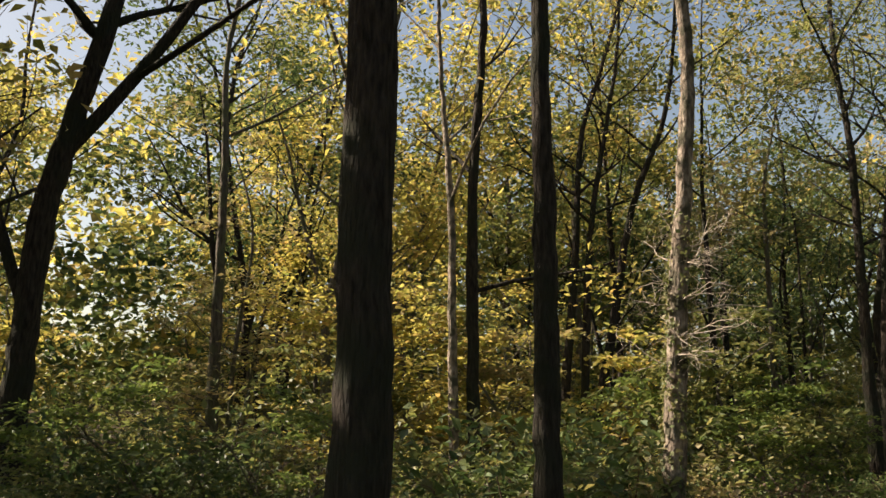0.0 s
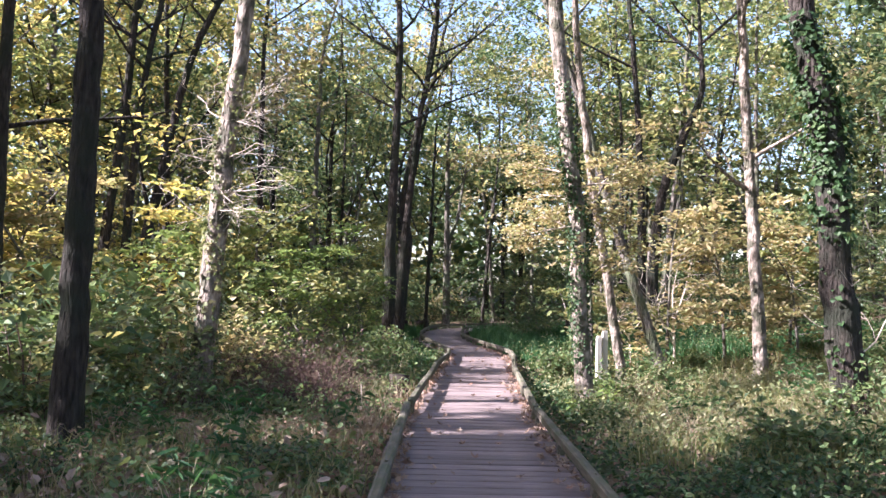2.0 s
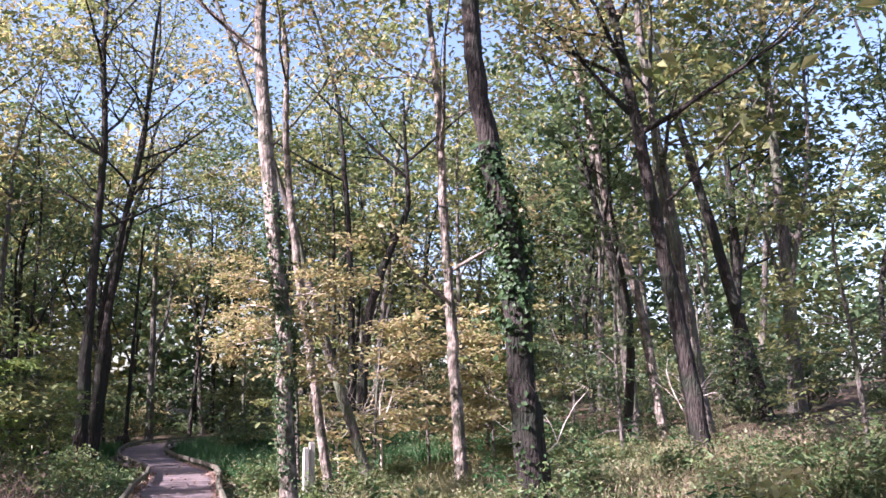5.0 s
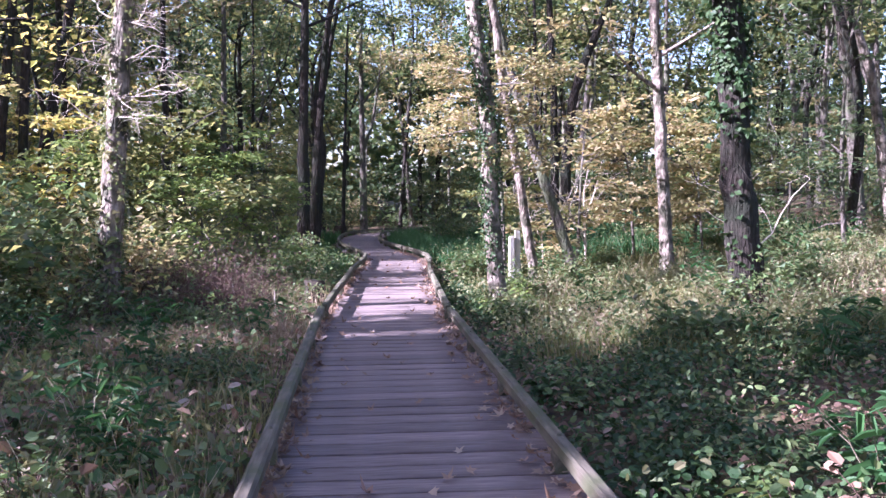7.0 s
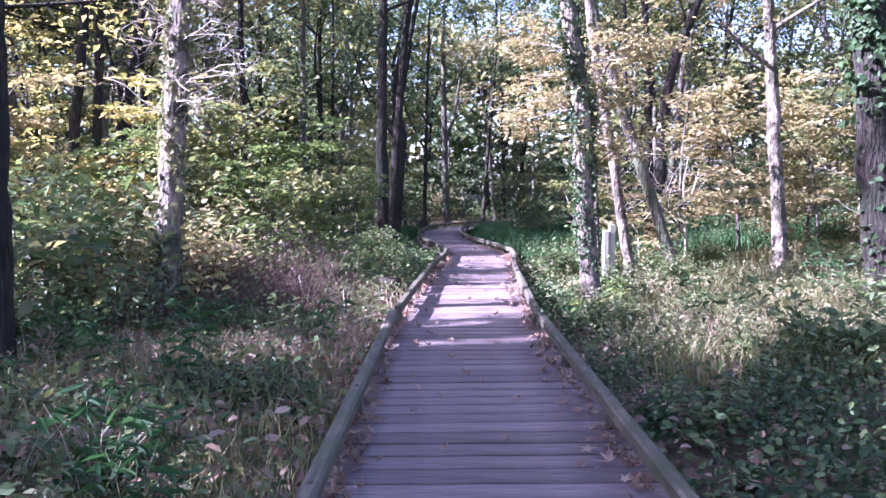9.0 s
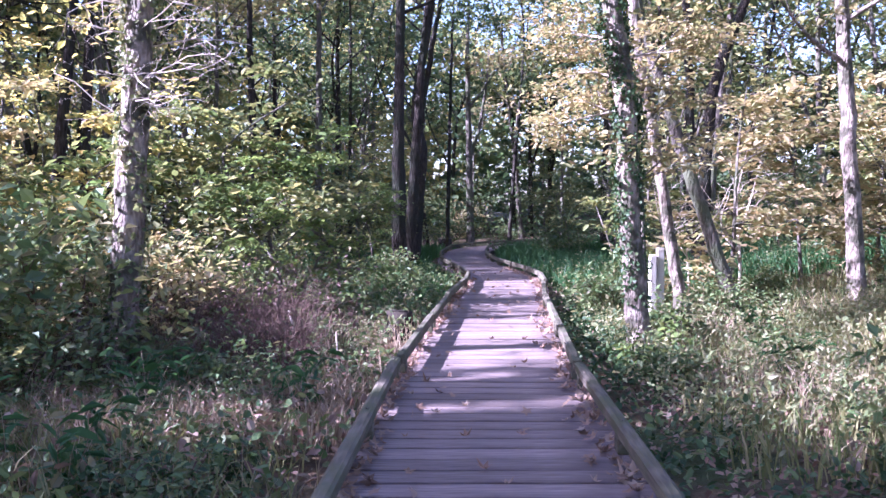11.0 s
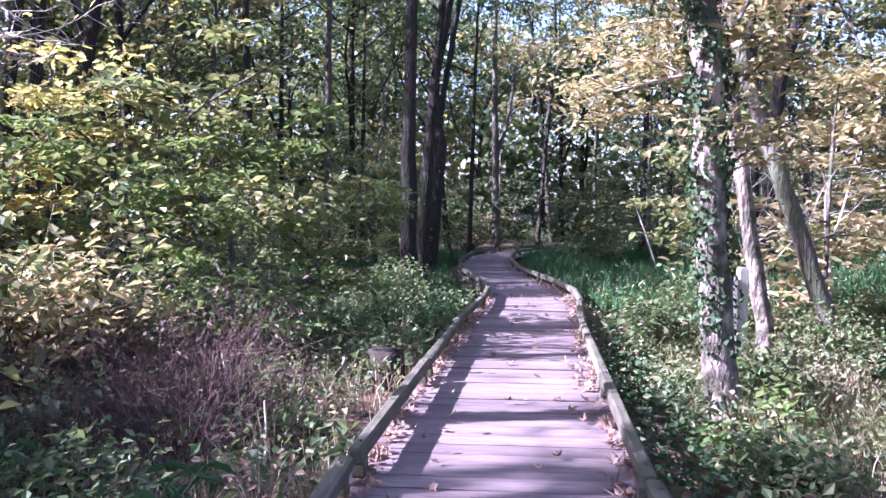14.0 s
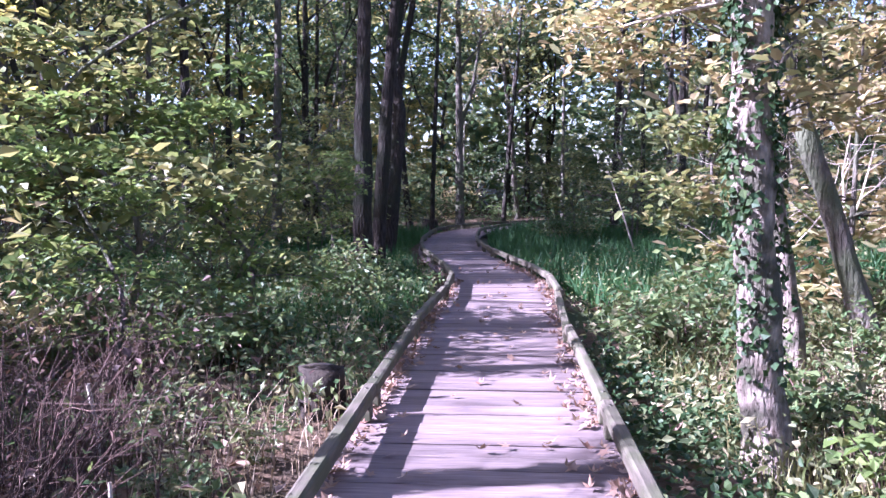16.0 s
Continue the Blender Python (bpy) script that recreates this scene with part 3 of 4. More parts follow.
SHRUBS = {}
for key, leaf, wm, h, name in (("green", GREEN, BARK_GREY, 1.5, "green"), ("olive", OLIVE, BARK_GREY, 1.7, "yellow-green"), ("yellow", YELLOW, BARK_GREY, 1.8, "yellow"), ("orange", ORANGE, TWIG_BROWN, 1.3, "tan and orange"), ("herb", HERB, TWIG_BROWN, 0.8, "pale green")):
    SHRUBS[key] = [shrub("shrub", 500 + 7 * len(SHRUBS) + k, leaf, wm, h * (1 + 0.2 * k), "leafy shrub with %s leaves" % name) for k in range(2)]
    for k, ob in enumerate(SHRUBS[key]):
        first(ob, -20 + 6 * k + 3 * len(SHRUBS), 47 + 2 * k)


CROWN_NAMES = ("yellow-green", "green", "yellow", "yellow-green", "green")


def forest_tree(k, x, y, size, rng):
    """A grown tree of the woods: far ones repeat, those towards the sun each have their own crown."""
    if not (-37 < x < -4 and -4 < y < 28):
        put(CANOPY[k], x, y, rng.uniform(0, 360), size, -0.1, (rng.normal() * 3, rng.normal() * 3))
        return
    lean = rng.normal(size=4) * [0.25, 0.25, 0.7, 0.7]
    tree("tree", x, y, [(lean[0], lean[1], 4 * size), (lean[2], lean[3], 8 * size)], 0.15 * size, 0.11 * size, (BARK_DARK, BARK_DARK, BARK_GREY)[int(rng.integers(0, 3))], (OLIVE, GREEN, YELLOW, OLIVE, GREEN)[k], int(rng.integers(1000, 9000)), "forest tree with a %s autumn crown" % CROWN_NAMES[k], 16 * size, 5.5 * size, 10, per=29, size=0.21, sides=8, spread=0.85, fork=1)


def scatter_woods():
    rng = np.random.default_rng(11)
    n = 0
    while n < 66:
        x, y = rng.uniform(-33, 28), rng.uniform(-6, 62)
        keep = 7.5 if y < 26 else 3.0
        if not clear_of_walk(x, y, keep) or (0 < y < 14 and -9 < x < 12):
            continue
        if (y < 3 and abs(x) < 7) or (x < -5 and any(sunny(y + (0.4 - x) / math.tan(az) + d) for d in (-0.5, 0, 0.5))):
            continue
        k = int(rng.choice([1, 4, 0, 3] if x > -5 else [0, 2, 2, 3, 4]))
        forest_tree(k, x, y, rng.uniform(0.75, 1.2), rng)
        n += 1
    # trees added, many out of view: shade the near walk, cut skylight, close gaps
    for x, y, k in ((-33, 11.5, 2), (-16, -1.0, 0), (-19.5, 2.0, 2), (-19, 5.6, 3), (-15.5, 5.9, 2), (-24, -2.5, 0), (-37, 15.0, 2), (-14.5, -5.0, 3), (-29, 1.0, 2), (-35, 20.5, 0), (6, 2, 0), (9.5, 6, 3), (3.5, -3, 4), (-3, -4.5, 0), (8, -2, 3), (13, 8.5, 4), (-9, 26, 3), (-13, 28, 0), (-17, 26, 2), (-11, 33, 4), (-20, 31, 2), (-15, 38, 3), (-24, 28, 0), (18, 24, 4), (22, 21, 1), (20, 29, 4), (25, 26, 1), (16, 31, 4), (24, 33, 0), (19, 37, 4)):
        forest_tree(k, x, y, rng.uniform(0.85, 1.0), rng)
    # more trees added out of view, sunward, to keep the near planks shaded
    for x, y, k, size in ((-11.5, 5.2, 2, 1.0), (-16.5, 4.8, 2, 1.1), (-21, 4.2, 1, 1.15), (-12.5, 5.0, 3, 0.95), (-9.5, 3.0, 2, 0.9), (-14, 1.5, 3, 1.0), (-17, 3.4, 3, 1.1), (-23, 3.4, 2, 1.1)):
        forest_tree(k, x, y, size, rng)
    # unseen trees behind and beside the camera, added to hold back sky fill
    for x, y, k in ((5, -6, 1), (9, -8, 4), (13, -3, 1), (12, 3, 4), (17, 2, 1), (1.5, -9, 4), (-4, -9, 1), (-8, -7, 4)):
        put(CANOPY[k], x, y, rng.uniform(0, 360), rng.uniform(0.9, 1.1), -0.1)
    for k, (x, y, r0) in enumerate(((-6.44, 27.4, 0.13), (-5.8, 37.5, 0.14), (-5.8, 33.2, 0.15), (-4.9, 34.4, 0.08), (-1.6, 37.9, 0.09), (-0.9, 46.2, 0.2), (1.0, 48.2, 0.11), (2.3, 52.9, 0.14), (3.9, 50.8, 0.1), (4.5, 37.6, 0.13), (5.8, 39.5, 0.09), (7.0, 41.0, 0.11), (6.7, 37.2, 0.12), (8.6, 43.0, 0.13), (-8.4, 30.5, 0.1), (-7.6, 34.8, 0.11))):
        lean = rng.normal(size=2) * 0.3
        tree("tree", x, y, [(lean[0] * 0.4, 0, 4), (lean[0], lean[1], 9)], r0, r0 * 0.75, (BARK_DARK, BARK_DARK, BARK_GREY)[k % 3], (OLIVE, GREEN, ORANGE)[k % 3], 1200 + k, "slim dark tree far along the boardwalk", 15, 6.5, 6, per=16, size=0.26, sides=8, fork=k % 2)
    n = 0
    while n < 66:
        x, y = rng.uniform(-26, 22), rng.uniform(4, 54)
        if not clear_of_walk(x, y, 4.2 if y < 24 else 2.4):
            continue
        if (0 < x < 9 and y < 15) or (-14 < x < -3 and y < 8.5) or (2 < x < 12 and 14 < y < 27 and rng.random() < 0.75):
            continue
        cast = y + (0.4 - x) / math.tan(az)
        low = -14 < x < -3 and (sunny(cast - 0.6) or sunny(cast + 0.6))
        if low and x > -8:
            continue
        key = rng.choice(["yellow", "yellow", "olive", "orange"] if x < -5 and y < 30 else (["green", "olive", "olive"] if x < 8 else ["olive", "green", "green", "orange"]))
        put(YOUNG[key][0 if low else int(rng.integers(0, 3))], x, y, rng.uniform(0, 360), rng.uniform(0.7, 1.15))
        n += 1
    for _ in range(28):
        x, y = rng.uniform(-14, 26), rng.uniform(27, 58)
        if clear_of_walk(x, y, 2.5):
            put(CANOPY[int(rng.choice([1, 4, 3]))], x, y, rng.uniform(0, 360), rng.uniform(0.8, 1.1), -0.1, (rng.normal() * 4, rng.normal() * 4))
    n = 0
    while n < 76:
        x, y = rng.uniform(-20, 18), rng.uniform(5, 48)
        if not clear_of_walk(x, y, 2.6 if x < 0 else (8.5 if y < 19 else 3.0)):
            continue
        if (x < 0 and y < 12.5 and x > -7) or (-7 < x < 0 and 12 < y < 24 and rng.random() < 0.6):
            continue
        key = rng.choice(["yellow", "olive", "olive", "orange", "herb"] if x < -3.5 and y < 22 else ["green", "olive", "herb", "green"])
        put(SHRUBS[key][int(rng.integers(0, 2))], x, y, rng.uniform(0, 360), rng.uniform(0.7, 1.25))
        n += 1


scatter_woods()
for k, (x, y) in enumerate(((14, 19), (15.5, 22), (17, 20.5), (18.5, 23.5), (13.5, 24), (20, 20), (21.5, 24.5), (16, 26.5), (12.5, 21.5), (19, 27))):
    put(SHRUBS[("green", "olive", "green")[k % 3]][k % 2], x, y, 47 * k, 1.3)


def far_thicket():
    """Low leafy growth that closes the view at the end of the boardwalk."""
    rng = np.random.default_rng(950)
    x, y = rng.uniform(-16, 22, 700), rng.uniform(43, 58, 700)
    p = np.stack([x, y, ground_z(x, y) + rng.uniform(0.1, 2.6, 700)], 1)
    p = p[[clear_of_walk(a, b, 2.2) for a, b in zip(x, y)]]
    stuff("far_thicket", leaves(p, 14, 0.9, 0.26, rng, 0.6, 0.5, 0.6), GREEN, "dark green thicket beyond the boardwalk", "undergrowth")


def far_woods():
    """Leaf masses of the woods all round, beyond the trees that can be told apart."""
    for k, (leaf, n, name) in enumerate(((OLIVE, 42000, "yellow-green"), (GREEN, 30000, "green"), (YELLOW, 21000, "yellow"))):
        rng = np.random.default_rng(900 + k)
        c = np.stack([rng.uniform(0.2 * np.pi, 1.2 * np.pi, 420), rng.uniform(38, 72, 420), rng.uniform(0, 1, 420) ** 1.4 * 17], 1)
        c[:90, 0] = rng.uniform(0, 2 * np.pi, 90)
        if name == "yellow":
            c[:, 0] = rng.uniform(0.5 * np.pi, 1.1 * np.pi, 420)
        x, y = c[:, 1] * np.cos(c[:, 0]), 18 + c[:, 1] * np.sin(c[:, 0])
        p = np.stack([x, y, ground_z(x, y) + 0.5 + c[:, 2]], 1)
        stuff("far_woods", leaves(p, n // 420, 2.8, 0.68, rng, 0.6, 0.5, 0.7), leaf, "distant %s foliage of the woods" % name, "woods")
    rng = np.random.default_rng(931)
    a, d = rng.uniform(0.15 * np.pi, 1.2 * np.pi, 620), rng.uniform(34, 60, 620)
    x, y = d * np.cos(a), 16 + d * np.sin(a)
    p = np.stack([x, y, ground_z(x, y) + rng.uniform(0.2, 8.5, 620)], 1)
    stuff("far_woods", leaves(p, 40, 2.0, 0.5, rng, 0.6, 0.6, 0.7), GREEN, "dark green undergrowth deep in the woods", "woods")


# ---- low plants ----
def scatter(n, x0, x1, y0, y1, rng, gap=1.0, clump=None):
    p = np.stack([rng.uniform(x0, x1, n), rng.uniform(y0, y1, n)], 1)
    mid = np.interp(p[:, 1], DECK[:, 1], DECK[:, 0])
    p = p[np.abs(p[:, 0] - mid) > gap]
    if clump:
        v = np.sin(p[:, 0] * clump + 2 * np.sin(p[:, 1] * clump * 0.7)) * np.sin(p[:, 1] * clump * 1.1 + 1.5 * np.sin(p[:, 0] * clump))
        p = p[v + rng.uniform(-0.8, 0.8, len(p)) > 0]
    return np.column_stack([p, ground_z(p[:, 0], p[:, 1])])


def stuff(name, VT, material, label, category):
    ob = part(name, mesh_tris(name, *VT), material)
    return tagged(ob, label, category, kind="stuff")


far_woods()
far_thicket()
r = np.random.default_rng(21)


def tufted(p, lo, hi, rng):
    """Lift points off the ground to random heights."""
    return p + np.stack([np.zeros(len(p)), np.zeros(len(p)), rng.uniform(lo, hi, len(p))], 1)


# beside the near boardwalk
p = scatter(26000, -6.5, 0, 1.5, 11, r, 0.92, 1.4)
stuff("herbs", leaves(tufted(p, 0.04, 0.26, r), 1, 0.1, 0.075, r, 0.7, 0.9, 0.7, rounded=True), HERB, "low green herbs along the boardwalk", "undergrowth")
p = scatter(4500, -6.5, 0, 1.5, 11, r, 0.92)
stuff("dead_leaves_and_weeds", leaves(tufted(p, 0.02, 0.22, r), 1, 0.1, 0.085, r, 0.9, 0.9, 0.6, rounded=True), FALLEN, "withered brown leaves caught in low weeds", "undergrowth")
p = scatter(13000, -7, 0, 3, 17, r, 0.95, 1.3)
stuff("dry_stalks", blades(p, 0.34, 0.004, r, 0.4), STRAW, "dry tan stalks and grass beside the boardwalk", "grass")
p = scatter(26000, -8, 0, 10, 26, r, 0.95, 1.1)
stuff("herbs", leaves(tufted(p, 0.05, 0.34, r), 2, 0.16, 0.085, r, 0.6, 0.9), HERB, "green herbs under the shrubs", "undergrowth")
p = scatter(25000, 1, 7.5, 1.5, 17, r, 0.92, 1.5)
p = p[(p[:, 1] < 8.8 + 0.8 * np.sin(p[:, 0] * 2)) | (p[:, 0] < 2.1)]
stuff("ivy_ground_cover", leaves(tufted(p, 0.03, 0.2, r), 3, 0.14, 0.052, r, 0.6, 0.9, 0.8, rounded=True), IVY, "dark ivy covering shaded ground", "undergrowth")
p = scatter(5200, 1, 8, 1.5, 10, r, 0.92, 0.9)
stuff("herbs", leaves(tufted(p, 0.05, 0.3, r), 3, 0.14, 0.055, r, 0.7, 0.9, 0.6, rounded=True), HERB, "green herbs among the ivy", "undergrowth")
p = scatter(5000, 1, 8, 1.5, 11, r, 0.92)
stuff("fallen_leaves", leaves(tufted(p, 0.01, 0.12, r), 1, 0.1, 0.06, r, 0.8, 0.5, 0.75, rounded=True), FALLEN, "brown leaves fallen among the ivy", "fallen leaves")
p = scatter(3200, -3.4, 0, 8.8, 11.0, r, 0.95)
stuff("dry_stalks", blades(p, 0.3, 0.006, r, 0.6), STRAW, "bleached dry grass in a patch of sun", "grass")
p = scatter(10000, -6.5, 0, 2.5, 10, r, 0.95, 0.9)
stuff("grass", blades(p, 0.34, 0.007, r, 0.7), GRASS, "tufts of arching grass among the herbs", "grass")
p = scatter(9000, -15, -6, 4, 15, r, 1.0)
stuff("herbs", leaves(tufted(p, 0.05, 0.5, r), 2, 0.2, 0.11, r, 0.6, 0.9), GREEN, "shaded green herbs under the trees", "undergrowth")
p = scatter(4200, -5.2, 0, 10.4, 14.6, r, 1.5, 1.0)
stuff("dry_stalks", blades(p, 0.62, 0.004, r, 0.3), TWIG_BROWN, "thin brown dead stalks standing in the brambles", "undergrowth")
# the sunlit clearing
p = scatter(40000, 1.8, 11, 8.0, 19, r, 1.0, 0.8)
stuff("grass", blades(p, 0.33, 0.007, r, 0.45), GRASS, "pale autumn grass in patches of sun", "grass")
# straw thickened here, its pale colour partly standing in for sunlight
p = scatter(17000, 2.2, 12, 9.5, 15.5, r, 1.0, 1.6)
stuff("dry_stalks", blades(p, 0.34, 0.004, r, 0.45), STRAW, "dry tan stalks in the sunlit clearing", "grass")
p = scatter(14000, 1.6, 8, 8.8, 15, r, 0.95)
stuff("weeds", leaves(tufted(p, 0.04, 0.34, r), 1, 0.12, 0.052, r, 0.9, 0.9, 0.5, rounded=True), WEED, "small-leaved sunlit weeds in the clearing", "undergrowth")
p = scatter(15000, 1, 15, 9, 26, r, 0.95, 0.8)
stuff("weeds", leaves(tufted(p, 0.05, 0.42, r), 2, 0.2, 0.065, r, 0.8, 0.9), WEED, "leafy weeds between the grass", "undergrowth")
p = scatter(34000, 0, 11, 20, 46, r, 1.1)
stuff("grass", blades(p, 0.5, 0.013, r), LUSH, "deep green grass in shade beyond the bend", "grass")
p = scatter(20000, -9, -0.5, 17, 42, r, 1.1)
stuff("grass", blades(p, 0.4, 0.012, r), LUSH, "shaded green grass beside the far boardwalk", "grass")
p = scatter(16000, -14, 14, -2, 30, r, 0.93, 1.7)
stuff("fallen_leaves", leaves(p + [0, 0, 0.05], 1, 0.1, 0.11, r, 0.5, 0.4, 0.7), FALLEN, "dry brown leaves fallen on the ground", "fallen leaves")


def lobed(centres, size, rng, tilt=0.3):
    """Curled lobed leaves, each a fan of small faces."""
    n, k = len(centres), 10
    up = unit(np.array([0, 0, 1.0]) + rng.normal(size=(n, 3)) * tilt)
    d = unit(np.cross(up, rng.normal(size=(n, 3))))
    e = np.cross(up, d)
    a = np.linspace(0, 2 * np.pi, k, endpoint=False)
    lobe = np.where(np.arange(k) % 2 == 0, 1.0, 0.5) * np.array([1.3, 1, 1, 1, 0.9, 0.7, 0.9, 1, 1, 1])
    rad = size * rng.uniform(0.35, 0.65, (n, 1)) * lobe * rng.uniform(0.85, 1.15, (n, k))
    curl = (rad ** 2) / size * rng.uniform(-0.2, 1.3, (n, 1))
    rim = centres[:, None] + rad[..., None] * (np.cos(a)[None, :, None] * d[:, None] + 0.8 * np.sin(a)[None, :, None] * e[:, None]) + curl[..., None] * up[:, None]
    V = np.concatenate([centres[:, None], rim], 1).reshape(-1, 3)
    b = np.arange(n)[:, None] * (k + 1)
    T = np.concatenate([b + [0, 1 + q, 1 + (q + 1) % k] for q in range(k)], 0)
    return V, T


def deck_leaves():
    rng = np.random.default_rng(33)
    pts = []
    for side in (-1, 1):
        for s_ in rng.uniform(3, 30, 950):
            x, y, turn = on_deck(s_)
            off = side * (0.79 - abs(rng.normal()) * 0.085 * (1.2 if side > 0 else 1.1))
            if rng.random() < 0.08:
                off = rng.uniform(-0.7, 0.7)
            pts.append((x + off * math.cos(radians(turn)), y + off * math.sin(radians(turn)), 0.012 + 0.02 * rng.random()))
    stuff("fallen_leaves", lobed(np.array(pts), 0.095, rng, 0.35), FALLEN, "curled brown leaves fallen along the boardwalk's edges", "fallen leaves")


deck_leaves()


def ivy_on(t, lo, hi, count, bulge, seed, size=0.09, shade=IVY):
    """Ivy leaves clinging round a trunk between two heights."""
    rng = np.random.default_rng(seed)
    line, rad = LINES[t]
    h = lo + (hi - lo) * rng.beta(1.6, 1.6, count)
    a = rng.uniform(0, 2 * np.pi, count)
    c = np.stack([np.interp(h, line[:, 2], line[:, k]) for k in range(3)], 1)
    out = np.stack([np.cos(a), np.sin(a), np.zeros(count)], 1)
    keep = np.sin(h * 5 + a * 2 + 2 * np.sin(h * 2.3)) + rng.uniform(-0.9, 0.9, count) > -0.2
    rr = np.interp(h, line[:, 2], rad) * 1.02 + bulge * rng.random(count) ** 2
    c, out = (c + out * rr[:, None])[keep], out[keep]
    part("ivy", leaf_mesh("ivy", c, 1, 0.05, size, rng, 0.5, 1.0, 0.85, out + [0, 0, 0.4]), shade, t, "green ivy leaves")


ivy_on(ivy_tree, 0.5, 5.2, 5200, 0.05, 41, 0.05)
ivy_on(big_tree, 2.3, 5.4, 3000, 0.17, 42, 0.085)
ivy_on(big_tree, 0.0, 2.4, 260, 0.03, 43)
# upper ivy takes the paler weed colour, sunlight painted into its leaves
ivy_on(pale_tree, 0.0, 4.8, 2600, 0.06, 44, 0.065, WEED)
ivy_on(pale_tree, 0.0, 1.6, 500, 0.08, 45, 0.06)


def dead_twigs():
    rng = np.random.default_rng(51)
    line, rad = LINES[pale_tree]
    for k in range(26):
        w = Wood()
        h = rng.uniform(2.7, 4.4)
        i = int(np.interp(h, line[:, 2], np.arange(len(line))))
        a = rng.uniform(0, 2 * np.pi)
        grow(w, [], line[i], (math.cos(a), math.sin(a), rng.uniform(-0.3, 0.7)), rng.uniform(0.5, 1.15), 0.009, 2, rng, -0.1, 0.5, 4)
        part("dead_branch", w.mesh("dead_branch"), TWIG_PALE, pale_tree, "bleached bare dead branch")


dead_twigs()


def bare_sapling(x, y, height, seed, label, forks=5, material=TWIG_PALE, thick=0.03):
    rng = np.random.default_rng(seed)
    t = thing("bare_sapling", x, y, float(ground_z(x, y)) - 0.05, label, "sapling", "bare saplings")
    w = Wood()
    stem = bezier([(0, 0, 0), (0.03, 0, height * 0.2), (0.0, 0.02, height * 0.4)], 8)
    w.tube(stem, np.linspace(thick, thick * 0.8, 8), 7, 0.03, rng)
    for k in range(forks):
        a = 2 * np.pi * k / forks + rng.normal() * 0.4
        grow(w, [], stem[-1 - k % 4], (math.cos(a), math.sin(a), rng.uniform(0.7, 1.6)), height * rng.uniform(0.45, 0.65), thick * 0.6, 2, rng, 0.25, 0.28, 5)
    part("stem", w.mesh("stem"), material, t)


bare_sapling(4.45, 18.24, 3.0, 61, "bare white-stemmed sapling with forked spreading twigs", 4)
bare_sapling(5.25, 11.3, 2.3, 62, "dead bleached sapling of two leaning stems", 2, thick=0.02)
bare_sapling(9.9, 15.2, 2.2, 63, "broken bleached sapling on the rising ground", 3)
bare_sapling(3.3, 16.9, 2.6, 64, "thin bare sapling among grass", 3, TWIG_PALE, 0.014)


def marker_post(x, y, h, w, turn):
    t = thing("marker_post", x, y, float(ground_z(x, y)) - 0.1, "short bleached wooden post in the undergrowth", "post", "marker posts")
    t.rotation_euler[2] = radians(turn)
    part("shaft", box_mesh("shaft", w, w, h, 0.008, warp=0.002), POST_W, t)
    cap = part("cap", box_mesh("cap", w * 0.9, w * 0.9, 0.02, 0.006), POST_W, t)
    cap.location = (0, 0, h - 0.004)


marker_post(2.40, 14.75, 1.14, 0.08, 8)
marker_post(2.505, 14.80, 1.22, 0.09, 8)


def stump(x, y, r0, h, seed, label, dz=0.0):
    rng = np.random.default_rng(seed)
    t = thing("tree_stump", x, y, float(ground_z(x, y)) - 0.05 + dz, label, "stump")
    w = Wood()
    hs = np.array([0, 0.3, 0.7, 1.0, 1.0, 0.6]) * h
    w.tube(np.stack([hs * 0.05, hs * 0, hs], 1), np.array([1.35, 1.1, 1.0, 0.95, 0.75, 0.6]) * r0, 12, 0.09, rng)
    part("shell", w.mesh("shell"), SOFT_DARK, t)
    b = bmesh.new()
    bmesh.ops.create_circle(b, cap_ends=True, segments=12, radius=r0 * 0.66, matrix=Matrix.Translation((0, 0, h * 0.62)))
    part("hollow", b, SOFT_DARK, t)


stump(-0.92, 14.3, 0.17, 0.42, 71, "dark rotten hollow stump beside the boardwalk")
stump(-1.9, 41.6, 0.30, 0.6, 72, "dark stump at the far end of the boardwalk")


def stick(x, y, dx, dy, h, rad, seed, label):
    rng = np.random.default_rng(seed)
    t = thing("dead_stick", x, y, float(ground_z(x, y)) - 0.05, label, "stick", "dead sticks")
    w = Wood()
    line = bezier([(0, 0, 0), (dx * 0.5 + 0.02, dy * 0.5, h * 0.5), (dx, dy, h)], 9)
    w.tube(line, np.linspace(rad, rad * 0.6, 9), 6, 0.05, rng)
    part("stem", w.mesh("stem"), TWIG_PALE, t)


stick(3.95, 29.4, -0.75, 0, 2.2, 0.025, 81, "pale dead pole leaning in deep grass")
stick(-1.95, 12.9, -0.06, 0, 0.6, 0.018, 82, "broken pale stick standing in brambles")
stick(-1.2, 11.3, 0.02, 0, 0.55, 0.012, 83, "thin pale stalk beside the boardwalk")

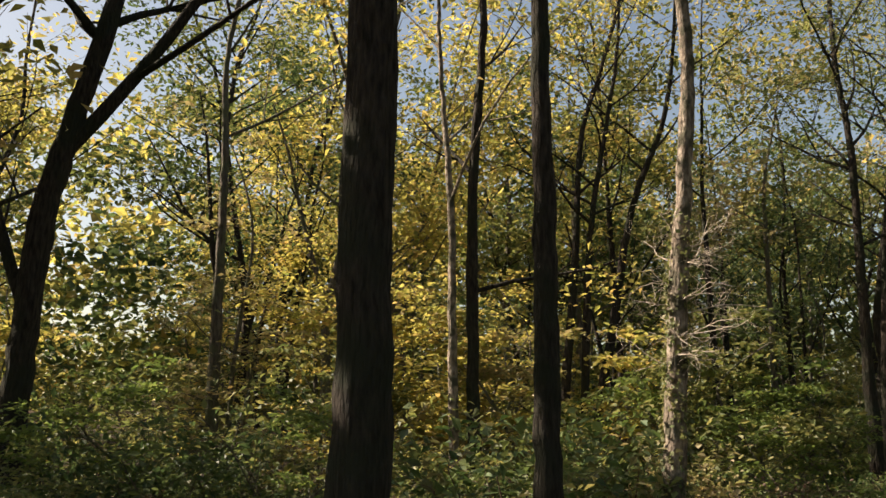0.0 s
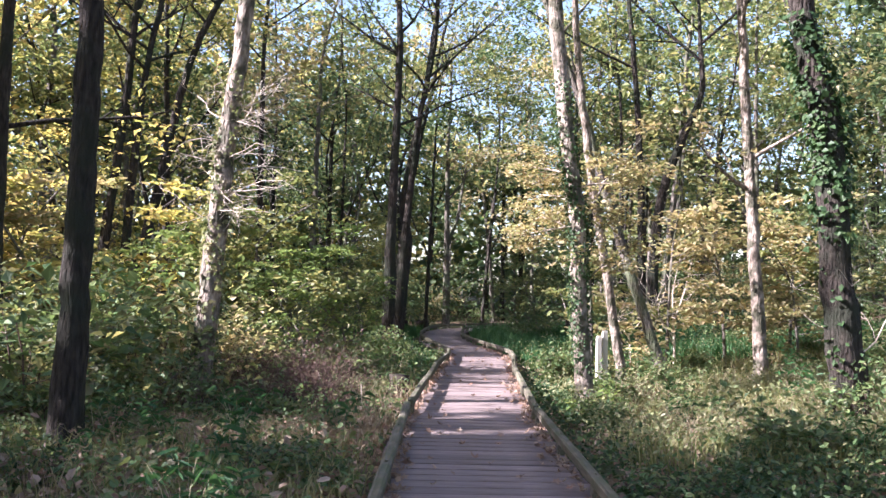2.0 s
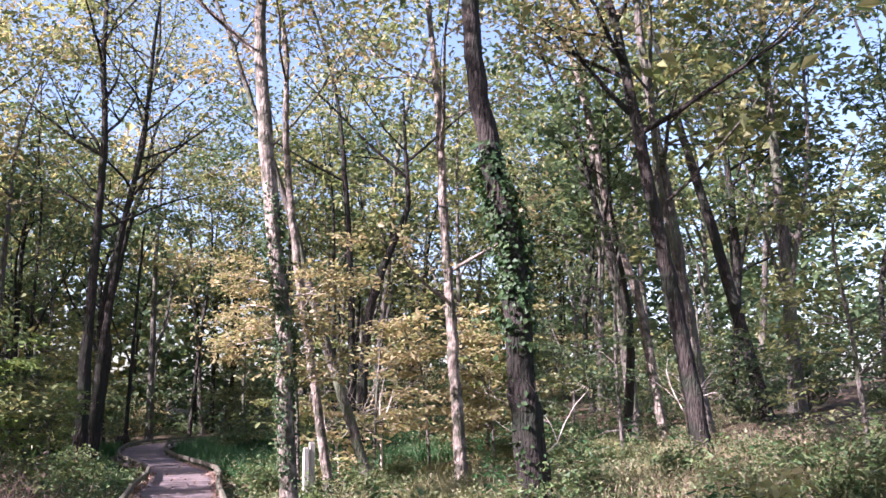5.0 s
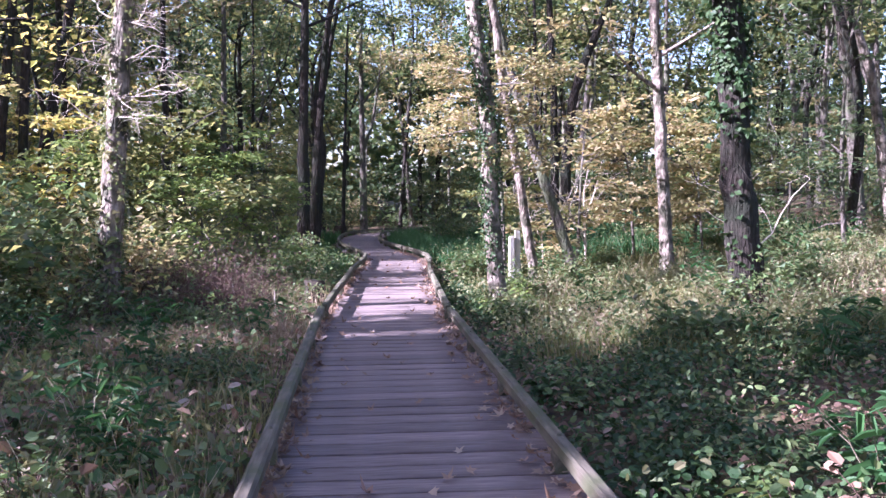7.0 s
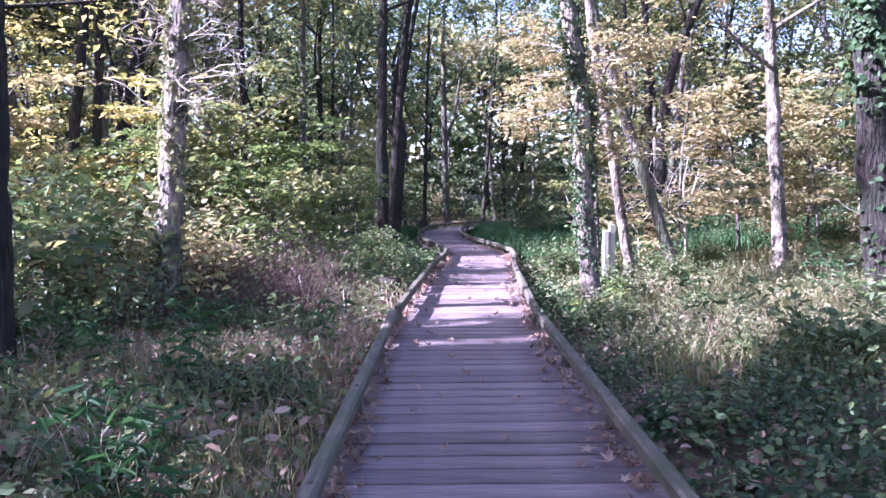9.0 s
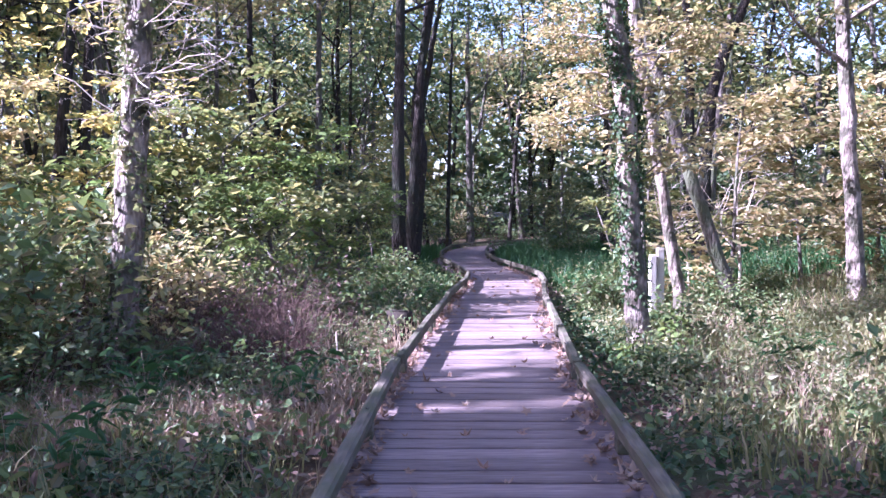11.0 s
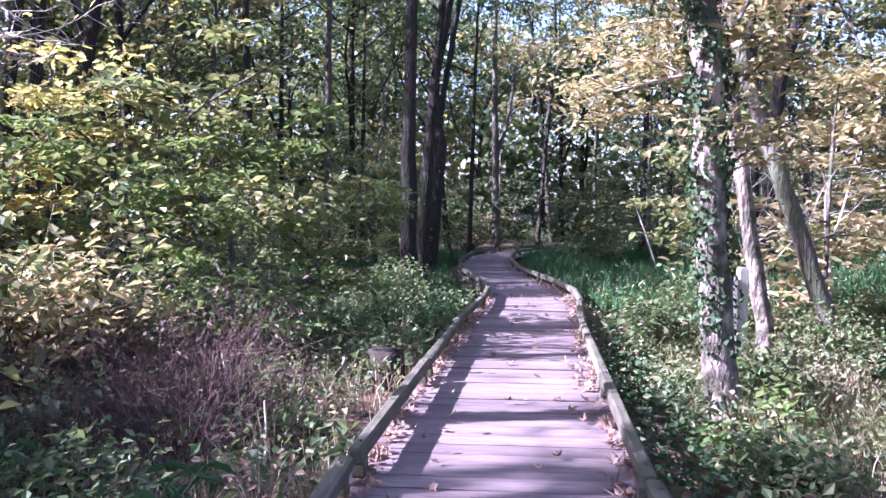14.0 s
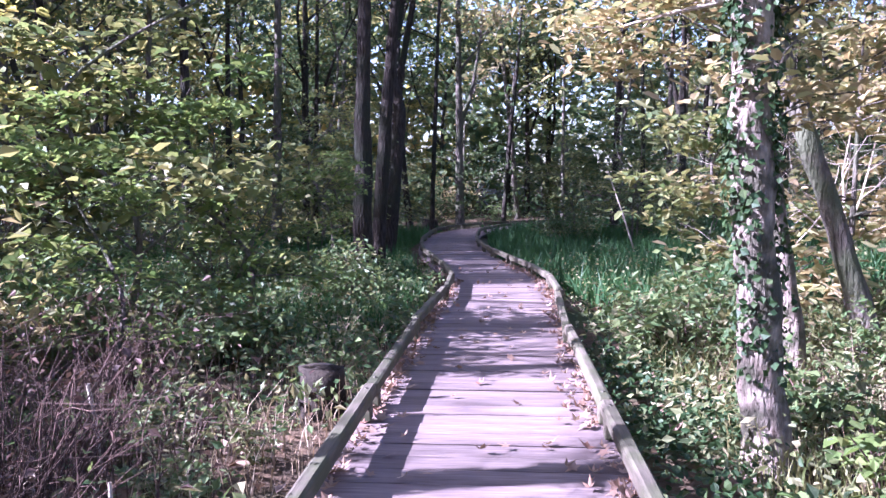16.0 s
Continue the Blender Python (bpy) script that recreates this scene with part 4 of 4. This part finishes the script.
BRAMBLE = [shrub("bramble", 600 + k, None, TWIG_BROWN, 0.95, "tangle of brown dead bramble stalks", 52, category="bramble") for k in range(2)]
for k, ob in enumerate(BRAMBLE):
    part("dry_foliage", leaf_mesh("dry_foliage", np.random.default_rng(640 + k).normal(size=(70, 3)) * [0.45, 0.45, 0.2] + [0, 0, 0.65], 2, 0.12, 0.045, np.random.default_rng(650 + k), 0.9, 1.0), WITHERED, ob, "withered brown leaves")
first(BRAMBLE[0], -2.3, 11.0, 20)
first(BRAMBLE[1], -3.3, 11.9, 80)
for x, y, k in ((-1.95, 12.0, 1), (-2.7, 12.6, 0), (-3.6, 10.9, 1), (-4.2, 12.4, 0), (-2.0, 13.0, 0), (-3.2, 13.6, 1), (-4.6, 11.3, 0), (-5.3, 12.6, 1), (-2.4, 14.6, 1), (-1.7, 11.2, 1), (-4.8, 13.9, 0), (-5.6, 10.4, 0)):
    put(BRAMBLE[k], x, y, RNG.uniform(0, 360), RNG.uniform(0.8, 1.15))

# young trees and weeds that stand by the walk
NEAR = {}
for key, leaf, name in (("green", SPRAY, "fresh green"), ("olive", OLIVE, "yellow-green"), ("orange", ORANGE, "tan and yellow"), ("yellow", YELLOW, "yellow")):
    NEAR[key] = understory("young_tree", 370 + len(NEAR), leaf, BARK_GREY, 3.0, "slim young tree with level sprays of %s leaves" % name, 19, 60, 0.125, 1.5, 0.7, True)
first(NEAR["green"], -2.7, 14.6)
first(NEAR["olive"], -3.4, 16.6)
first(NEAR["orange"], 4.1, 17.4)
first(NEAR["yellow"], -9.8, 15.4)
for key, x, y, size in (("green", -2.3, 17.2, 0.9), ("olive", -4.8, 16.6, 1.0), ("green", -5.6, 16.4, 0.9), ("olive", -6.1, 14.6, 0.7), ("green", -7.2, 8.6, 0.7), ("green", -9.3, 6.6, 0.6), ("olive", -7.4, 5.4, 0.5), ("green", -10.5, 9.2, 0.8), ("yellow", -7.8, 15.9, 1.3), ("yellow", -6.6, 17.0, 1.2), ("orange", -8.8, 16.8, 1.3), ("yellow", -10.9, 16.2, 1.4), ("orange", 5.7, 18.8, 1.1), ("olive", 3.4, 19.2, 1.0), ("orange", 6.8, 17.6, 0.9), ("orange", 7.4, 19.8, 1.2), ("green", -2.6, 23.0, 0.7), ("olive", 8.6, 20.5, 1.2)):
    put(NEAR[key], x, y, RNG.uniform(0, 360), size)
dogwood = understory("dogwood", 350, ORANGE, BARK_GREY, 4.4, "small tree with tan and orange leaf sprays beside the ivied trunk", 24, 70, 0.09, 1.7, 2.1, True)
first(dogwood, 2.2, 14.0)
for k, (x, y) in enumerate(((-11, 8), (-12.5, 9.6), (-10, 10.4), (-13.2, 11.2), (-11.5, 6.4), (-14.2, 8.2), (-9.4, 8.9), (-8.4, 10.0))):
    put(SHRUBS[("green", "olive")[k % 2]][k % 2], x, y, 71 * k, 1.15)

for k, (x, y) in enumerate(((-4.0, 10.3), (-4.6, 12.3), (-3.9, 12.9), (-5.2, 11.0), (-4.4, 13.6), (-5.6, 12.9), (-3.6, 13.9), (-4.9, 9.8))):
    put(SHRUBS[("olive", "herb", "orange", "herb")[k % 4]][k % 2], x, y, 53 * k, 1.0 + 0.06 * (k % 3) + 0.5 * (k % 2))


def side_sprays(t, sprays, seed):
    """Side limbs low on a trunk, each bearing flat sprays of tan leaves."""
    rng = np.random.default_rng(seed)
    line, rad = LINES[t]
    for h, way, L in sprays:
        w, tips = Wood(), []
        i = int(np.interp(h, line[:, 2], np.arange(len(line))))
        grow(w, tips, line[i], way, L, 0.022, 2, rng, -0.1, 0.25, 5)
        limb = part("limb", w.mesh("limb"), TWIG_PALE, t, "pale crooked side limb")
        part("leaf_spray", leaf_mesh("leaf_spray", tips, 11, 0.24, 0.068, rng, 0.35, 0.2, rounded=True), ORANGE, limb, "tan and orange leaves")
        tagged(limb.children[0], kind="stuff")


side_sprays(ivy_tree, ((2.9, (-1, 0.5, 0.1), 0.75), (3.3, (-0.6, 0.9, 0.3), 0.9), (3.5, (0.9, 0.6, 0.3), 0.9), (3.8, (-0.8, 0.4, 0.4), 0.8)), 66)
rw = np.random.default_rng(77)
for k in range(70):
    x, y = (rw.uniform(-4.5, -1.4), rw.uniform(9.8, 24)) if k % 2 else (rw.uniform(1.9, 9.5), rw.uniform(8, 20))
    if clear_of_walk(x, y, 1.3):
        put(SHRUBS["herb"][k % 3 % 2], x, y, rw.uniform(0, 360), rw.uniform(0.35, 0.85))
for k, (x, y) in enumerate(((-4.6, 10.2), (-5.4, 9.3), (-6.2, 10.4), (-4.2, 9.2), (-6.9, 11.6), (-5.9, 12.6), (-4.9, 12.9), (-7.6, 9.9), (-4.3, 11.6), (-7.2, 13.0))):
    put(SHRUBS[("orange", "herb", "olive", "herb")[k % 4]][k % 2], x, y, 61 * k, 0.62 + 0.05 * (k % 4))
for x, y, turn in ((-12.6, 16.0, 30), (-13.6, 14.4, 140), (-8.6, 17.4, 220), (-10.4, 18.2, 300)):
    put(YOUNG["yellow"][1], x, y, turn, 0.95)
put(SHRUBS["herb"][0], 2.0, 16.9, 0, 0.85)
put(SHRUBS["herb"][1], 2.5, 17.4, 0, 0.8)


def leafy_plant(x, y, h, leaf, size, n, seed, label):
    """A low plant of a few upright stalks with broad leaves."""
    rng = np.random.default_rng(seed)
    t = thing("leafy_plant", x, y, float(ground_z(x, y)) - 0.03, label, "plant", "low leafy plants")
    w, tips = Wood(), []
    for k in range(5):
        a = rng.uniform(0, 2 * np.pi)
        top = np.array([math.cos(a) * h * 0.5, math.sin(a) * h * 0.5, h * rng.uniform(0.7, 1.1)])
        line = bezier([(0, 0, 0), top * [0.3, 0.3, 0.6], top], 8)
        w.tube(line, np.linspace(0.006, 0.003, 8), 4)
        tips.extend(line[4:])
    part("stalk", w.mesh("stalk"), TWIG_BROWN, t)
    part("foliage", leaf_mesh("foliage", tips, n, size * 0.9, size, rng, 0.35, 0.4, 0.6, rounded=True), leaf, t)


def weed(name, h, leaf, stalk_mat, size, per, slim, seed, label, stalks=6):
    """An upright weed: stalks with leaves set along them in turns, wide below and small at the tip."""
    rng = np.random.default_rng(seed)
    t = thing(name, 0, 0, 0, label, "plant", "weeds beside the boardwalk")
    w = Wood()
    V, T, m = [], [], 0
    for k in range(stalks):
        a = rng.uniform(0, 2 * np.pi)
        top = np.array([math.cos(a) * h * 0.45, math.sin(a) * h * 0.45, h * rng.uniform(0.6, 1.1)])
        foot = np.array([math.cos(a), math.sin(a), 0]) * 0.04
        line = bezier([foot, foot + top * [0.3, 0.3, 0.6], foot + top], 7)
        w.tube(line[::2], np.linspace(0.005, 0.002, 4), 3)
        for i in range(1, 7):
            v, f = leaves(line[i:i + 1], per, 0.07, size * (1.15 - 0.09 * i), rng, 0.4, 0.5, slim, rounded=True)
            V.append(v)
            T.append(f + m)
            m += len(v)
    tagged(part("stalk", w.mesh("stalk"), stalk_mat, t), kind="stuff")
    part("foliage", mesh_tris("foliage", np.concatenate(V), np.concatenate(T)), leaf, t)
    return t


WEEDS = {
    "herb": weed("weed", 0.42, HERB, TWIG_BROWN, 0.085, 4, 0.55, 411, "leafy green weed in the undergrowth"),
    "dark": weed("weed", 0.36, IVY, TWIG_BROWN, 0.07, 4, 0.7, 412, "dark green broad-leaved weed in shade"),
    "pale": weed("weed", 0.55, WEED, STRAW, 0.08, 4, 0.45, 413, "pale sunlit weed in the clearing", 8),
    "blade": weed("weed", 0.6, LUSH, STRAW, 0.2, 2, 0.18, 414, "clump of long narrow green leaves"),
    "dry": weed("weed", 0.5, FALLEN, STRAW, 0.06, 2, 0.5, 415, "dried brown weed on bleached stalks", 7),
}
for k, (key, x, y) in enumerate((("herb", -1.6, 4.4), ("dark", 1.8, 4.6), ("pale", 3.0, 10.4), ("blade", 4.2, 9.6), ("dry", -1.7, 8.8))):
    first(WEEDS[key], x, y, 40 * k)
rw = np.random.default_rng(78)
for k in range(230):
    if k < 85:
        x, y, keys = rw.uniform(-5.5, -0.7), rw.uniform(3.4, 10.5), ("herb", "herb", "dry", "dark", "blade")
    elif k < 140:
        x, y, keys = rw.uniform(1.4, 6.5), rw.uniform(3.4, 9), ("dark", "herb", "dark", "blade")
    elif k < 205:
        x, y, keys = rw.uniform(2.3, 10.5), rw.uniform(8.8, 17), ("pale", "herb", "pale", "pale", "blade")
    else:
        x, y, keys = rw.uniform(-3.2, -0.8), rw.uniform(11, 24), ("herb", "pale", "dry")
    if clear_of_walk(x, y, 1.15):
        put(WEEDS[keys[int(rw.integers(0, len(keys)))]], x, y, rw.uniform(0, 360), rw.uniform(0.55, 1.15), -0.02)

leafy_plant(2.05, 3.6, 0.35, SPRAY, 0.09, 3, 91, "low plant with broad pale green leaves")
leafy_plant(2.55, 3.7, 0.5, FALLEN, 0.09, 2, 92, "withered brown weed beside the boardwalk")
leafy_plant(6.5, 8.2, 0.75, PALELEAF, 0.17, 3, 93, "low plant with large yellowing leaves")
leafy_plant(2.3, 12.3, 0.5, SPRAY, 0.11, 3, 94, "pale leafy plant beside the ivied tree")
leafy_plant(1.75, 11.6, 0.35, SPRAY, 0.10, 3, 95, "pale leafy plant beside the boardwalk")
leafy_plant(-1.45, 12.4, 0.22, HERB, 0.08, 3, 96, "pale leafy plant beside the boardwalk")
leafy_plant(-2.2, 5.6, 0.30, HERB, 0.09, 3, 98, "pale leafy plant among herbs")
